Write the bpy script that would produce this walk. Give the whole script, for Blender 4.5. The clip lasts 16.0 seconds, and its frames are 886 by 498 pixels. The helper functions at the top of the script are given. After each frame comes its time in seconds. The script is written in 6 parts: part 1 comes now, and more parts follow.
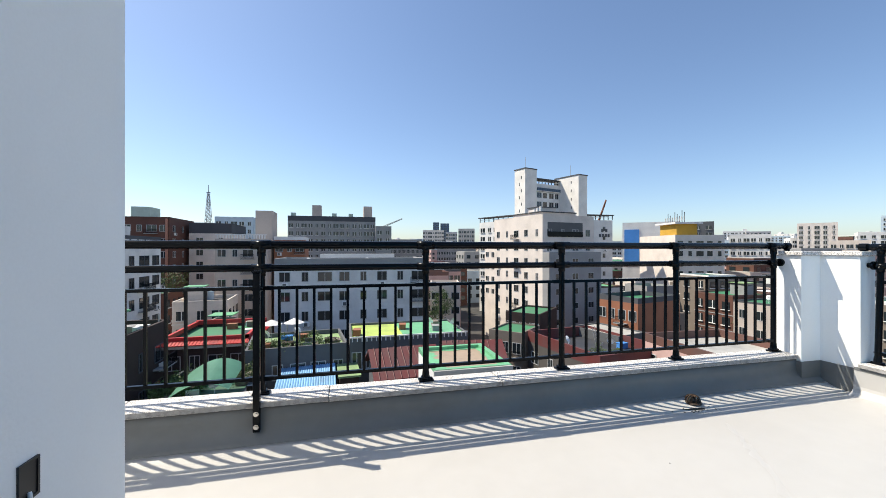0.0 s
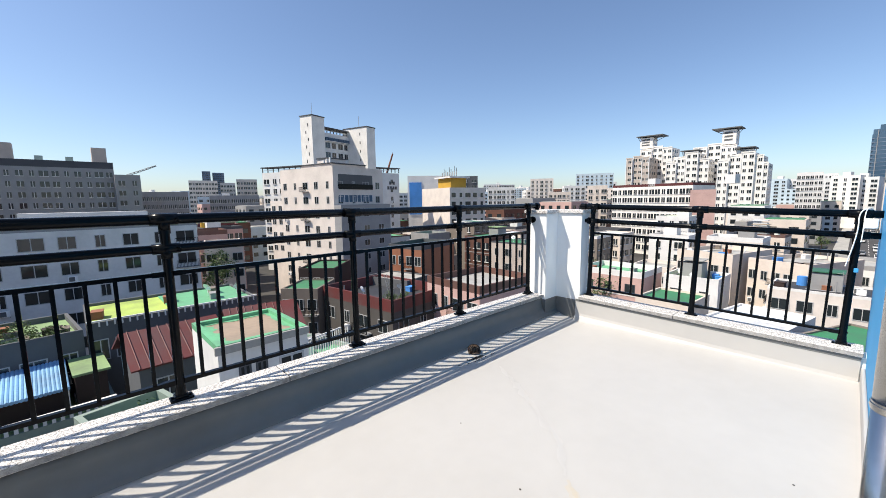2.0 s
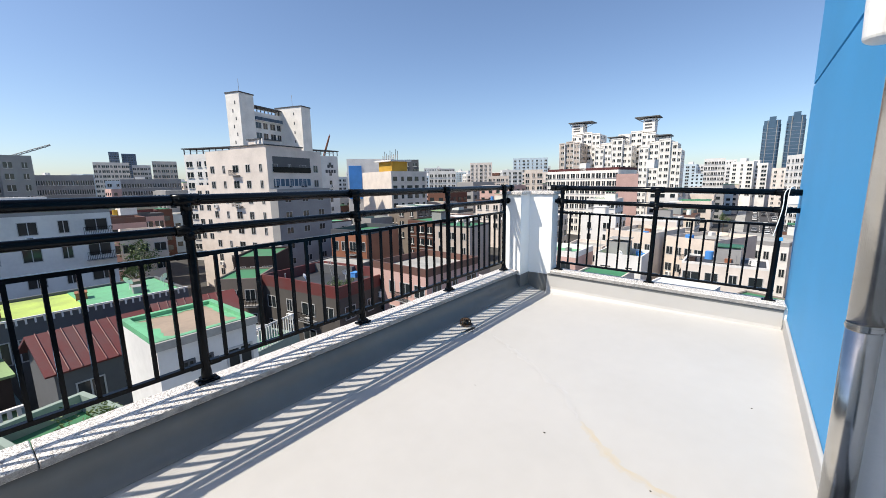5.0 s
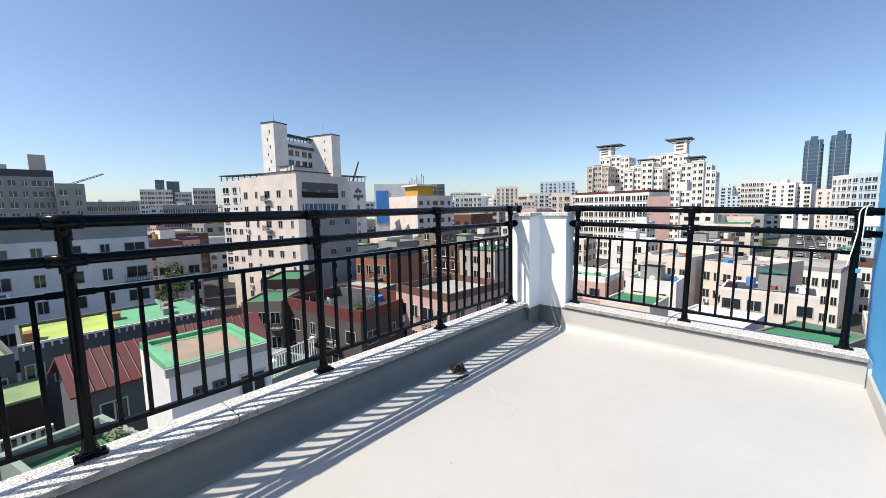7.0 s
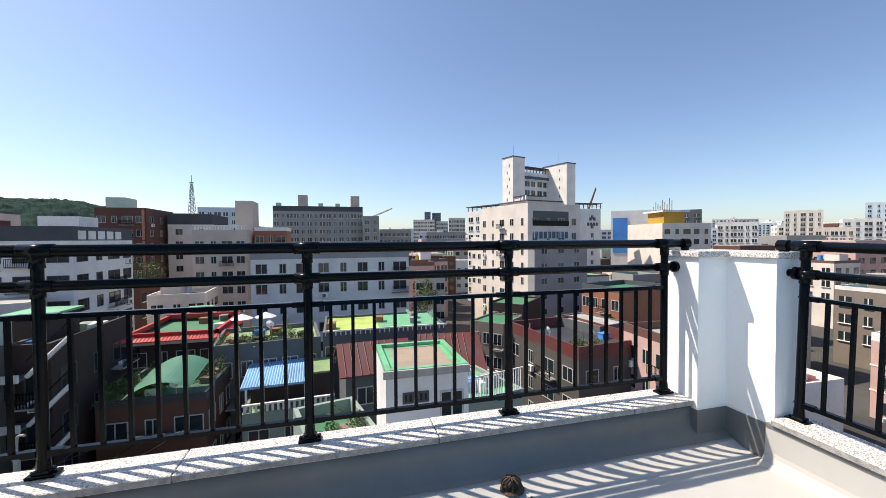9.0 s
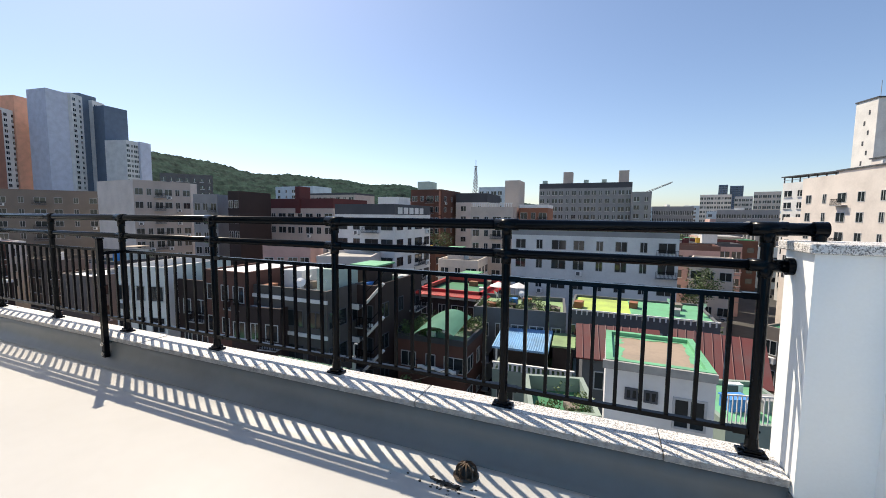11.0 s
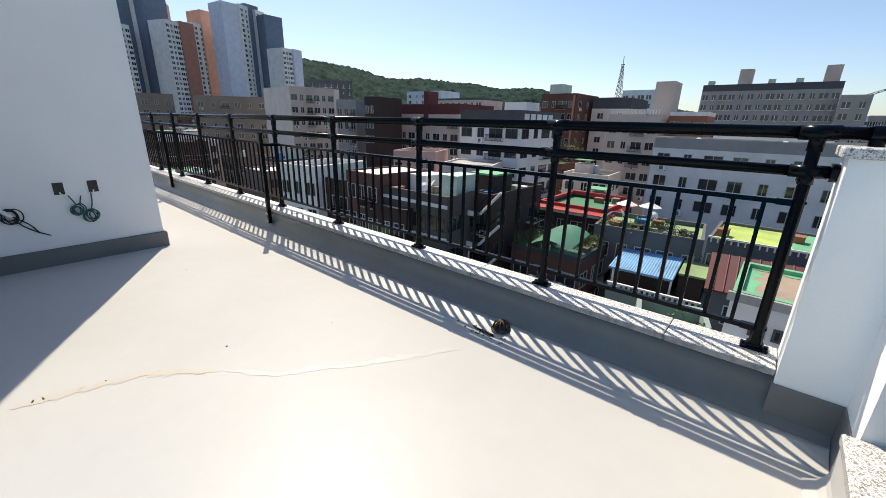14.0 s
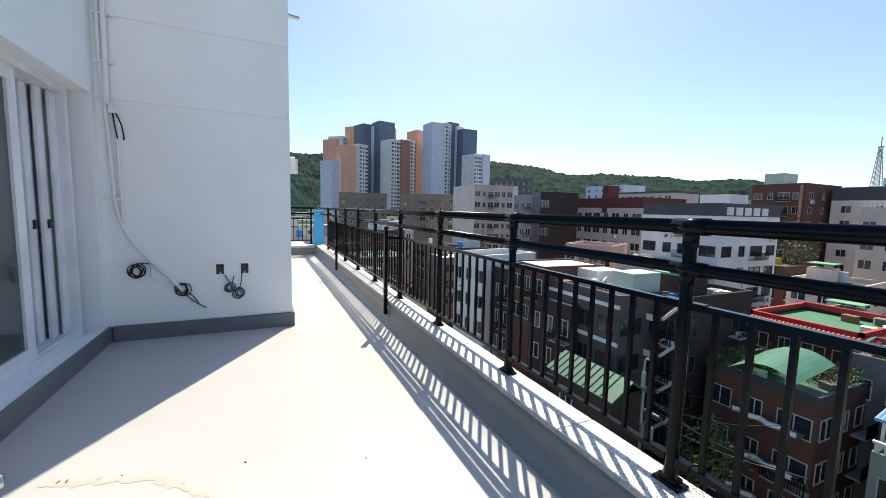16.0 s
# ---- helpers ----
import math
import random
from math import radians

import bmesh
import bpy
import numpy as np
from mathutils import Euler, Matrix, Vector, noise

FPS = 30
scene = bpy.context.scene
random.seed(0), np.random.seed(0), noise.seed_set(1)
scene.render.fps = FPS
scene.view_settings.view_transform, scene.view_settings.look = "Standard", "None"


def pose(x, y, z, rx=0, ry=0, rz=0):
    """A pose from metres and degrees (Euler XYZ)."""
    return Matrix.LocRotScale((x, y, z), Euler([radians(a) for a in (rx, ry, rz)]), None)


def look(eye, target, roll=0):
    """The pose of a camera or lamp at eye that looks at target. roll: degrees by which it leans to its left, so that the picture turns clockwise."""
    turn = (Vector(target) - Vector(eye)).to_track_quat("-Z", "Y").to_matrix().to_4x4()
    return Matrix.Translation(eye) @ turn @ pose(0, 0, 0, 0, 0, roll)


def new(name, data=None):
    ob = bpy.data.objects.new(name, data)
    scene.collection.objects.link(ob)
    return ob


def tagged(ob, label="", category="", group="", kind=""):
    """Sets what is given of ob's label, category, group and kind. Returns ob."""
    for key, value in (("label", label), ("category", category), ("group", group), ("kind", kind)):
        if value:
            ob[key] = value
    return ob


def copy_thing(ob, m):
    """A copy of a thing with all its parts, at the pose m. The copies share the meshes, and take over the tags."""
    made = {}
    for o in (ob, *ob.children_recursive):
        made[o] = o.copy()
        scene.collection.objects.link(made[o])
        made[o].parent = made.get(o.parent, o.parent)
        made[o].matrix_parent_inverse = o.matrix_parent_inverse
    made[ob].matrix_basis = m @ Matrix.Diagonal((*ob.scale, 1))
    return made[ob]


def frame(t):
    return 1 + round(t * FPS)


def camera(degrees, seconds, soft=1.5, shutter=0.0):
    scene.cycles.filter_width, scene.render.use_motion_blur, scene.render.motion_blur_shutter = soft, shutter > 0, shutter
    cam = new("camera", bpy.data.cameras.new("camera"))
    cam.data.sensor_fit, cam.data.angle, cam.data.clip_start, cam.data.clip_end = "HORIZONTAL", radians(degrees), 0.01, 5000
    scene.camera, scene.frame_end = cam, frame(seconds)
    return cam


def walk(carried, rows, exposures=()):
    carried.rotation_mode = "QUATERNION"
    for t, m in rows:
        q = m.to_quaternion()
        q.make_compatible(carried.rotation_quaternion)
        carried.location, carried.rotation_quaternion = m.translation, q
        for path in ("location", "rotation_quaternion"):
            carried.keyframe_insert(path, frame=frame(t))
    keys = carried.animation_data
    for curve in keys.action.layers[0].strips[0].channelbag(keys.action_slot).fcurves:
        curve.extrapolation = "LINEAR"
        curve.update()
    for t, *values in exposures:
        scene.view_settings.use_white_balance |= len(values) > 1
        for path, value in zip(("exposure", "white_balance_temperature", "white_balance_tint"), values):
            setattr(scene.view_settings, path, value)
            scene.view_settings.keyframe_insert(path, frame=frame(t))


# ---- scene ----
cam = camera(97.1, 16.0, soft=0.6)
PATH = [
    (0, (-4.18, -2.673, 1.233), (-3.692, -0.733, 1.234), -0.0),
    (0.5, (-4.115, -2.581, 1.234), (-3.341, -0.739, 1.136), -0.1),
    (1, (-3.978, -2.414, 1.285), (-2.933, -0.717, 1.113), -0.3),
    (1.5, (-3.949, -2.39, 1.376), (-2.719, -0.828, 1.164), -0.6),
    (2, (-3.965, -2.345, 1.342), (-2.593, -0.911, 1.093), -0.8),
    (2.5, (-4.057, -2.194, 1.319), (-2.58, -0.88, 1.012), -1.1),
    (3, (-4.053, -2.132, 1.312), (-2.52, -0.903, 0.941), -1.2),
    (5.5, (-4.431, -2.122, 1.329), (-2.865, -0.917, 1.019), -1.1),
    (6, (-4.319, -2.121, 1.326), (-2.755, -0.904, 1.058), -1.2),
    (6.5, (-4.033, -2.105, 1.308), (-2.486, -0.86, 1.07), -1.4),
    (7, (-3.769, -2.023, 1.288), (-2.28, -0.705, 1.077), -1.2),
    (7.5, (-3.473, -1.993, 1.295), (-2.123, -0.528, 1.124), -1.5),
    (8, (-3.127, -1.941, 1.303), (-1.995, -0.297, 1.183), -1.2),
    (8.5, (-2.737, -1.907, 1.31), (-1.9, -0.092, 1.234), -0.7),
    (9, (-2.343, -1.961, 1.304), (-1.82, -0.031, 1.251), -0.4),
    (9.5, (-1.961, -1.905, 1.271), (-1.776, 0.086, 1.203), 0.1),
    (10, (-1.526, -1.85, 1.311), (-1.734, 0.134, 1.178), 0.6),
    (12.5, (-0.48, -2.044, 1.295), (-1.58, -0.392, 1.053), 1.2),
    (13, (-0.411, -2.069, 1.307), (-1.559, -0.475, 0.928), 1.5),
    (13.5, (-0.377, -2.07, 1.282), (-1.568, -0.559, 0.738), 1.5),
    (14, (-0.349, -2.085, 1.272), (-1.574, -0.633, 0.649), 1.4),
    (14.5, (-0.361, -1.989, 1.274), (-1.663, -0.579, 0.711), 1.3),
    (15, (-0.364, -1.753, 1.281), (-1.809, -0.433, 0.871), 1.2),
    (15.5, (-0.395, -1.532, 1.257), (-2.031, -0.412, 0.995), 1.1),
    (16, (-0.462, -1.267, 1.3), (-2.272, -0.439, 1.101), 1.4),
]
walk(cam, [(t, look(eye, target, roll)) for t, eye, target, roll in PATH],
     [(0.0, 0.42, 6950, 10), (1.0, 0.36, 6950, 12), (2.0, 0.32, 6850, 12), (5.5, 0.28, 6800, 12), (7.0, 0.30, 6850, 12), (9.0, 0.40, 7100, 13), (10.0, 0.36, 7250, 13), (12.5, 0.29, 7250, 11), (14.5, 0.28, 7150, 11), (16.0, 0.54, 7050, 9)])

# ---------- light ----------
SUN_AZ, SUN_EL = radians(149.7), radians(53.4)
world = bpy.data.worlds.new("world")
scene.world = world
world.use_nodes = True
wn = world.node_tree.nodes
sky = wn.new("ShaderNodeTexSky")
sky.sky_type = "NISHITA"
sky.sun_disc = False
sky.sun_elevation = SUN_EL
sky.sun_rotation = radians(90.0) - SUN_AZ + 2 * math.pi
sky.air_density, sky.dust_density, sky.ozone_density = 1.0, 1.4, 5.0
sky.altitude = 700
wn["Background"].inputs["Strength"].default_value = 0.14
world.node_tree.links.new(sky.outputs[0], wn["Background"].inputs["Color"])
sun_data = bpy.data.lights.new("sun", "SUN")
sun_data.energy, sun_data.angle, sun_data.color = 4.75, radians(0.5), (1.0, 0.945, 0.83)
sun = new("sun", sun_data)
to_sun = Vector((math.cos(SUN_AZ) * math.cos(SUN_EL), math.sin(SUN_AZ) * math.cos(SUN_EL), math.sin(SUN_EL)))
sun.matrix_world = look(to_sun * 60, (0, 0, 0))

# ---------- materials ----------
def material(name, color, rough=0.6, metal=0.0, var=0.15, scale=3.0, fine=40.0, bump=0.15, alt=None, spec=0.5, obvar=0.0):
    """Painted or mineral surface: two scales of tone, fine relief, optional second colour in patches."""
    m = bpy.data.materials.new(name)
    m.use_nodes = True
    nt = m.node_tree
    b = nt.nodes["Principled BSDF"]
    b.inputs["Roughness"].default_value = rough
    b.inputs["Metallic"].default_value = metal
    b.inputs["Specular IOR Level"].default_value = spec
    tc = nt.nodes.new("ShaderNodeTexCoord")
    n1 = nt.nodes.new("ShaderNodeTexNoise")
    n1.inputs["Scale"].default_value, n1.inputs["Detail"].default_value = scale, 6
    n2 = nt.nodes.new("ShaderNodeTexNoise")
    n2.inputs["Scale"].default_value, n2.inputs["Detail"].default_value = fine, 3
    for n in (n1, n2):
        nt.links.new(tc.outputs["Object"], n.inputs["Vector"])
    add = nt.nodes.new("ShaderNodeMath")
    add.operation = "MULTIPLY_ADD"
    add.inputs[1].default_value = 0.35
    nt.links.new(n2.outputs["Fac"], add.inputs[0])
    nt.links.new(n1.outputs["Fac"], add.inputs[2])
    ramp = nt.nodes.new("ShaderNodeValToRGB")
    c0 = alt or [c * (1 - var) for c in color]
    c1 = [min(1.0, c * (1 + var * 0.4)) for c in color]
    ramp.color_ramp.elements[0].position, ramp.color_ramp.elements[1].position = 0.42, 0.8
    ramp.color_ramp.elements[0].color, ramp.color_ramp.elements[1].color = (*c0, 1), (*c1, 1)
    nt.links.new(add.outputs[0], ramp.inputs["Fac"])
    out = ramp.outputs["Color"]
    if obvar:
        info = nt.nodes.new("ShaderNodeObjectInfo")
        hsv = nt.nodes.new("ShaderNodeHueSaturation")
        mr = nt.nodes.new("ShaderNodeMapRange")
        mr.inputs[3].default_value, mr.inputs[4].default_value = 1 - obvar, 1 + obvar
        nt.links.new(info.outputs["Random"], mr.inputs[0])
        nt.links.new(mr.outputs[0], hsv.inputs["Value"])
        nt.links.new(out, hsv.inputs["Color"])
        out = hsv.outputs["Color"]
    nt.links.new(out, b.inputs["Base Color"])
    if bump:
        bp = nt.nodes.new("ShaderNodeBump")
        bp.inputs["Strength"].default_value, bp.inputs["Distance"].default_value = bump, 0.01
        nt.links.new(n2.outputs["Fac"], bp.inputs["Height"])
        nt.links.new(bp.outputs[0], b.inputs["Normal"])
    return m


def granite_material():
    m = material("speckled_granite", (0.62, 0.60, 0.57), 0.55, 0, 0.1, 6, 60, 0.1)
    nt = m.node_tree
    b = nt.nodes["Principled BSDF"]
    tc = nt.nodes["Texture Coordinate"]
    vor = nt.nodes.new("ShaderNodeTexVoronoi")
    vor.inputs["Scale"].default_value = 210
    nt.links.new(tc.outputs["Object"], vor.inputs["Vector"])
    r = nt.nodes.new("ShaderNodeValToRGB")
    r.color_ramp.elements[0].position, r.color_ramp.elements[1].position = 0.05, 0.6
    r.color_ramp.elements[0].color, r.color_ramp.elements[1].color = (0.17, 0.16, 0.155, 1), (0.76, 0.73, 0.70, 1)
    sep = nt.nodes.new("ShaderNodeSeparateColor")
    nt.links.new(vor.outputs["Color"], sep.inputs[0])
    nt.links.new(sep.outputs[0], r.inputs["Fac"])
    nt.links.new(r.outputs["Color"], b.inputs["Base Color"])
    return m


def glass_material(name, tint, rough=0.04):
    m = bpy.data.materials.new(name)
    m.use_nodes = True
    b = m.node_tree.nodes["Principled BSDF"]
    b.inputs["Base Color"].default_value = (*tint, 1)
    b.inputs["Roughness"].default_value = rough
    b.inputs["Specular IOR Level"].default_value = 0.7
    return m


M = {}
M["floor"] = material("grey_white_urethane_floor", (0.485, 0.475, 0.46), 0.40, 0, 0.06, 0.9, 9, 0.03, spec=0.17)
M["gutter"] = material("grey_urethane_edge", (0.165, 0.172, 0.172), 0.4, 0, 0.14, 1.5, 12, 0.05, spec=0.35)
M["white_wall"] = material("white_painted_render", (0.90, 0.915, 0.905), 0.75, 0, 0.04, 1.2, 90, 0.12)
M["white_paint"] = material("white_paint", (0.82, 0.82, 0.80), 0.55, 0, 0.05, 2, 50, 0.05)
M["blue_wall"] = material("sky_blue_painted_render", (0.042, 0.34, 0.68), 0.6, 0, 0.08, 1.0, 80, 0.1)
M["joint"] = material("dark_joint", (0.03, 0.05, 0.08), 0.8, bump=0)
M["granite"] = granite_material()
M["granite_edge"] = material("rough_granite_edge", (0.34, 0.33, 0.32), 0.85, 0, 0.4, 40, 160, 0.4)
M["rail"] = material("black_powder_coated_steel", (0.003, 0.0045, 0.0065), 0.2, 0.0, 0.2, 4, 60, 0.02, spec=0.13)
M["steel"] = material("brushed_stainless_steel", (0.62, 0.60, 0.56), 0.22, 1.0, 0.15, 2, 30, 0.04)
M["plastic_white"] = material("white_plastic", (0.85, 0.85, 0.83), 0.35, bump=0)
M["plastic_black"] = material("black_plastic", (0.02, 0.02, 0.02), 0.45, bump=0)
M["cable_green"] = material("dark_green_cable", (0.01, 0.10, 0.09), 0.4, bump=0)
M["iron"] = material("rusty_cast_iron", (0.03, 0.028, 0.025), 0.6, 0.3, 0.4, 20, 120, 0.3, alt=(0.09, 0.045, 0.02))
M["stain"] = material("ochre_stain", (0.50, 0.455, 0.37), 0.4, 0, 0.15, 8, 60, 0.02, alt=(0.53, 0.51, 0.47))
M["dirt"] = material("dark_dirt", (0.05, 0.045, 0.04), 0.9, 0, 0.4, 15, 90, 0.4)
M["patch"] = material("brushed_urethane_patch", (0.497, 0.487, 0.472), 0.30, 0, 0.03, 3, 20, 0.02)
M["pvc"] = material("white_pvc", (0.80, 0.81, 0.82), 0.35, bump=0.02)
# greyer than white_pvc, for house windows and the strips between door sashes
M["win_frame"] = material("grey_window_frame", (0.46, 0.465, 0.465), 0.5, bump=0.02)
M["door_glass"] = glass_material("dark_door_glass", (0.06, 0.08, 0.08))
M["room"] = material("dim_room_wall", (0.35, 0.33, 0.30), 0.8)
M["rubber"] = material("black_rubber", (0.015, 0.015, 0.016), 0.6, bump=0)
M["pane"] = glass_material("window_glass_dark", (0.02, 0.027, 0.03), 0.08)
M["pane_blue"] = glass_material("tower_glass_blue", (0.05, 0.10, 0.16), 0.12)
M["asphalt"] = material("asphalt", (0.055, 0.055, 0.058), 0.9, 0, 0.35, 0.05, 2.0, 0.2)
M["ground"] = material("city_ground", (0.065, 0.063, 0.06), 0.95, 0, 0.4, 0.06, 1.0, 0.3, alt=(0.028, 0.028, 0.028))
WALLS = {
    "white": (0.73, 0.72, 0.70), "offwhite": (0.70, 0.63, 0.57), "beige": (0.50, 0.43, 0.38), "cream": (0.68, 0.59, 0.51),
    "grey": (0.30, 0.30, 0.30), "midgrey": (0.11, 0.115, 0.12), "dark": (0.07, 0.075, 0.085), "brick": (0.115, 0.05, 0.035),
    "darkbrick": (0.04, 0.024, 0.021), "orange": (0.30, 0.12, 0.065), "pink": (0.55, 0.36, 0.32), "brown": (0.21, 0.175, 0.145),
    # lilac, slate and apt_orange are lightened: distance haze mixed into the colour
    "lilac": (0.62, 0.65, 0.75), "slate": (0.15, 0.20, 0.27), "apt_orange": (0.80, 0.42, 0.29), "apt_red": (0.42, 0.20, 0.14),
    "blue": (0.06, 0.26, 0.66), "yellow": (0.55, 0.32, 0.04), "palegreen": (0.42, 0.52, 0.46), "maroon": (0.10, 0.025, 0.025),
    # the 0.24 green is palegreen darkened for the shaded near houses
    "glassblue": (0.07, 0.12, 0.18), "ivory": (0.80, 0.77, 0.72), "shadegreen": (0.24, 0.30, 0.26), "greybrick": (0.085, 0.078, 0.072), "paleblue": (0.50, 0.60, 0.66),
}
for key, col in WALLS.items():
    M[key] = material("render_" + key, col, 0.8, 0, 0.15, 0.35, 3.0, 0.1)
ROOFS = {
    "green": (0.035, 0.20, 0.085), "mint": (0.13, 0.40, 0.21), "lime": (0.42, 0.55, 0.12), "darkgreen": (0.025, 0.13, 0.075),
    "redroof": (0.125, 0.026, 0.024), "redtile": (0.50, 0.02, 0.02), "earth": (0.33, 0.25, 0.18), "concrete": (0.40, 0.39, 0.36),
    "darkroof": (0.03, 0.033, 0.04), "blueroof": (0.20, 0.42, 0.66), "whiteroof": (0.72, 0.74, 0.76), "browntile": (0.13, 0.06, 0.045),
    "oldgreen": (0.24, 0.36, 0.16),
}
for key, col in ROOFS.items():
    M["r_" + key] = material("roof_" + key, col, 0.6, 0, 0.3, 0.5, 6.0, 0.2, alt=[c * 0.6 + 0.04 for c in col])
M["leaf"] = material("leaves", (0.075, 0.12, 0.03), 0.6, 0, 0.4, 1.5, 9, 0.2, alt=(0.03, 0.06, 0.015))
# the green leans to blue to carry the haze over the hill
M["hill"] = material("wooded_hill", (0.020, 0.046, 0.036), 0.9, 0, 0.5, 0.05, 0.3, 0.5, alt=(0.005, 0.013, 0.013), spec=0.03)
M["bark"] = material("bark", (0.09, 0.065, 0.045), 0.9)
M["canopy"] = material("green_awning_sheet", (0.17, 0.42, 0.30), 0.45, 0, 0.1, 1, 8, 0.05)
M["car_white"] = material("car_white", (0.75, 0.75, 0.75), 0.3, bump=0)
M["car_black"] = material("car_black", (0.03, 0.03, 0.035), 0.3, bump=0)
M["car_silver"] = material("car_silver", (0.35, 0.36, 0.38), 0.3, 0.4, bump=0)


# ---------- mesh helpers ----------
def boxes_mesh(name, boxes, mats):
    """One mesh out of axis-parallel boxes (x0, x1, y0, y1, z0, z1, material index)."""
    v, f, mi = [], [], []
    for x0, x1, y0, y1, z0, z1, k in boxes:
        b = len(v)
        v += [(x0, y0, z0), (x1, y0, z0), (x1, y1, z0), (x0, y1, z0), (x0, y0, z1), (x1, y0, z1), (x1, y1, z1), (x0, y1, z1)]
        f += [(b, b + 3, b + 2, b + 1), (b + 4, b + 5, b + 6, b + 7), (b, b + 1, b + 5, b + 4), (b + 1, b + 2, b + 6, b + 5), (b + 2, b + 3, b + 7, b + 6), (b + 3, b, b + 4, b + 7)]
        mi += [k] * 6
    me = bpy.data.meshes.new(name)
    me.from_pydata(v, [], f)
    for m in mats:
        me.materials.append(m)
    me.polygons.foreach_set("material_index", mi)
    me.update()
    return me


def part(name, bm, mat, parent=None, label="", smooth=False):
    me = bpy.data.meshes.new(name)
    bm.to_mesh(me)
    bm.free()
    me.materials.append(mat)
    if smooth:
        me.polygons.foreach_set("use_smooth", [True] * len(me.polygons))
    ob = new(name, me)
    ob.parent = parent
    if label:
        tagged(ob, label)
    return ob


def place(name, me, parent=None, m=None, label=""):
    ob = new(name, me)
    ob.parent = parent
    if m is not None:
        ob.matrix_basis = m
    if label:
        tagged(ob, label)
    return ob


def thing(name, loc=(0, 0, 0), label="", category="", group="", rz=0.0):
    ob = new(name)
    ob.matrix_basis = pose(*loc, 0, 0, rz)
    return tagged(ob, label, category, group)


def bbox(x0, x1, y0, y1, z0, z1, bevel=0.0, seg=2):
    bm = bmesh.new()
    bmesh.ops.create_cube(bm, size=1)
    bmesh.ops.scale(bm, vec=(x1 - x0, y1 - y0, z1 - z0), verts=bm.verts)
    bmesh.ops.translate(bm, vec=((x0 + x1) / 2, (y0 + y1) / 2, (z0 + z1) / 2), verts=bm.verts)
    if bevel:
        bmesh.ops.bevel(bm, geom=bm.edges[:], offset=bevel, segments=seg, affect="EDGES", profile=0.5)
    return bm


def rod(bm, a, b, r, seg=14, r2=None):
    a, b = Vector(a), Vector(b)
    d = b - a
    m = Matrix.Translation((a + b) / 2) @ d.to_track_quat("Z", "Y").to_matrix().to_4x4()
    bmesh.ops.create_cone(bm, cap_ends=True, segments=seg, radius1=r, radius2=r if r2 is None else r2, depth=d.length, matrix=m)
    return bm


def prism(points, z0, z1):
    """Upright solid over a plan outline."""
    bm = bmesh.new()
    lo = [bm.verts.new((x, y, z0)) for x, y in points]
    hi = [bm.verts.new((x, y, z1)) for x, y in points]
    n = len(points)
    bm.faces.new(lo[::-1])
    bm.faces.new(hi)
    for i in range(n):
        bm.faces.new((lo[i], lo[(i + 1) % n], hi[(i + 1) % n], hi[i]))
    bmesh.ops.recalc_face_normals(bm, faces=bm.faces)
    return bm


def tube(points, r, name, mat, parent=None, label="", cyclic=False):
    """A bent pipe or cable along points."""
    cu = bpy.data.curves.new(name, "CURVE")
    cu.dimensions, cu.bevel_depth, cu.bevel_resolution, cu.use_fill_caps = "3D", r, 3, True
    sp = cu.splines.new("NURBS")
    sp.points.add(len(points) - 1)
    for p, q in zip(sp.points, points):
        p.co = (*q, 1)
    sp.order_u, sp.use_endpoint_u, sp.use_cyclic_u = 3, not cyclic, cyclic
    cu.materials.append(mat)
    tmp = bpy.data.objects.new(name, cu)
    scene.collection.objects.link(tmp)
    me = bpy.data.meshes.new_from_object(tmp.evaluated_get(bpy.context.evaluated_depsgraph_get()))
    bpy.data.objects.remove(tmp)
    me.name = name
    ob = new(name, me)
    ob.parent = parent
    if label:
        tagged(ob, label)
    return ob

# ---------- terrace: structure ----------
def structure(name, bm, mat, label, category):
    return tagged(part(name, bm, mat), label, category, kind="structure")


X_END, Y_BACK = -11.6, -2.5
structure("floor", prism([(X_END, -2.62), (X_END, 0.03), (0.06, 0.03), (0.06, -2.62)], -0.25, 0.0), M["floor"],
          "smooth off-white urethane-coated rooftop terrace floor", "floor")
tagged(part("floor_far", bbox(-16.0, X_END, -6.0, 0.03, -0.25, -0.002), M["floor"]), "off-white coated floor of the far terrace end", "floor", kind="structure")

# long parapet with its granite coping
wall_n = structure("wall_parapet_long", bbox(X_END, 0.05, 0.016, 0.19, -3.0, 0.232), M["white_wall"], "low white rendered parapet wall with grey coated foot", "parapet")
def profile_strip(prof, x0, x1):
    """A closed section (y, z) drawn out along x."""
    bm = bmesh.new()
    for x in (x0, x1):
        for y, z in prof:
            bm.verts.new((x, y, z))
    bm.verts.ensure_lookup_table()
    n = len(prof)
    for i in range(n):
        j = (i + 1) % n
        bm.faces.new([bm.verts[k] for k in (i, j, n + j, n + i)])
    bmesh.ops.recalc_face_normals(bm, faces=bm.faces)
    return bm


part("coated_upstand", profile_strip([(0.011, 0.2345), (0.010, 0.165), (0.003, 0.13), (-0.008, 0.098), (-0.0285, 0.074), (-0.055, 0.052), (-0.080, 0.036), (-0.080, 0.0), (0.0155, 0.0), (0.0155, 0.2345)], X_END, 0.05),
     M["gutter"], wall_n, "grey urethane-coated upstand with a coved foot", smooth=True)
part("coved_foot", profile_strip([(-0.0805, 0.0357), (-0.105, 0.024), (-0.135, 0.013), (-0.165, 0.006), (-0.20, 0.002), (-0.235, 0.0006), (-0.235, -0.02), (-0.0805, -0.02)], X_END, 0.05),
     M["floor"], wall_n, "off-white coated sloping foot of the parapet", smooth=True)
rnd = random.Random(5)


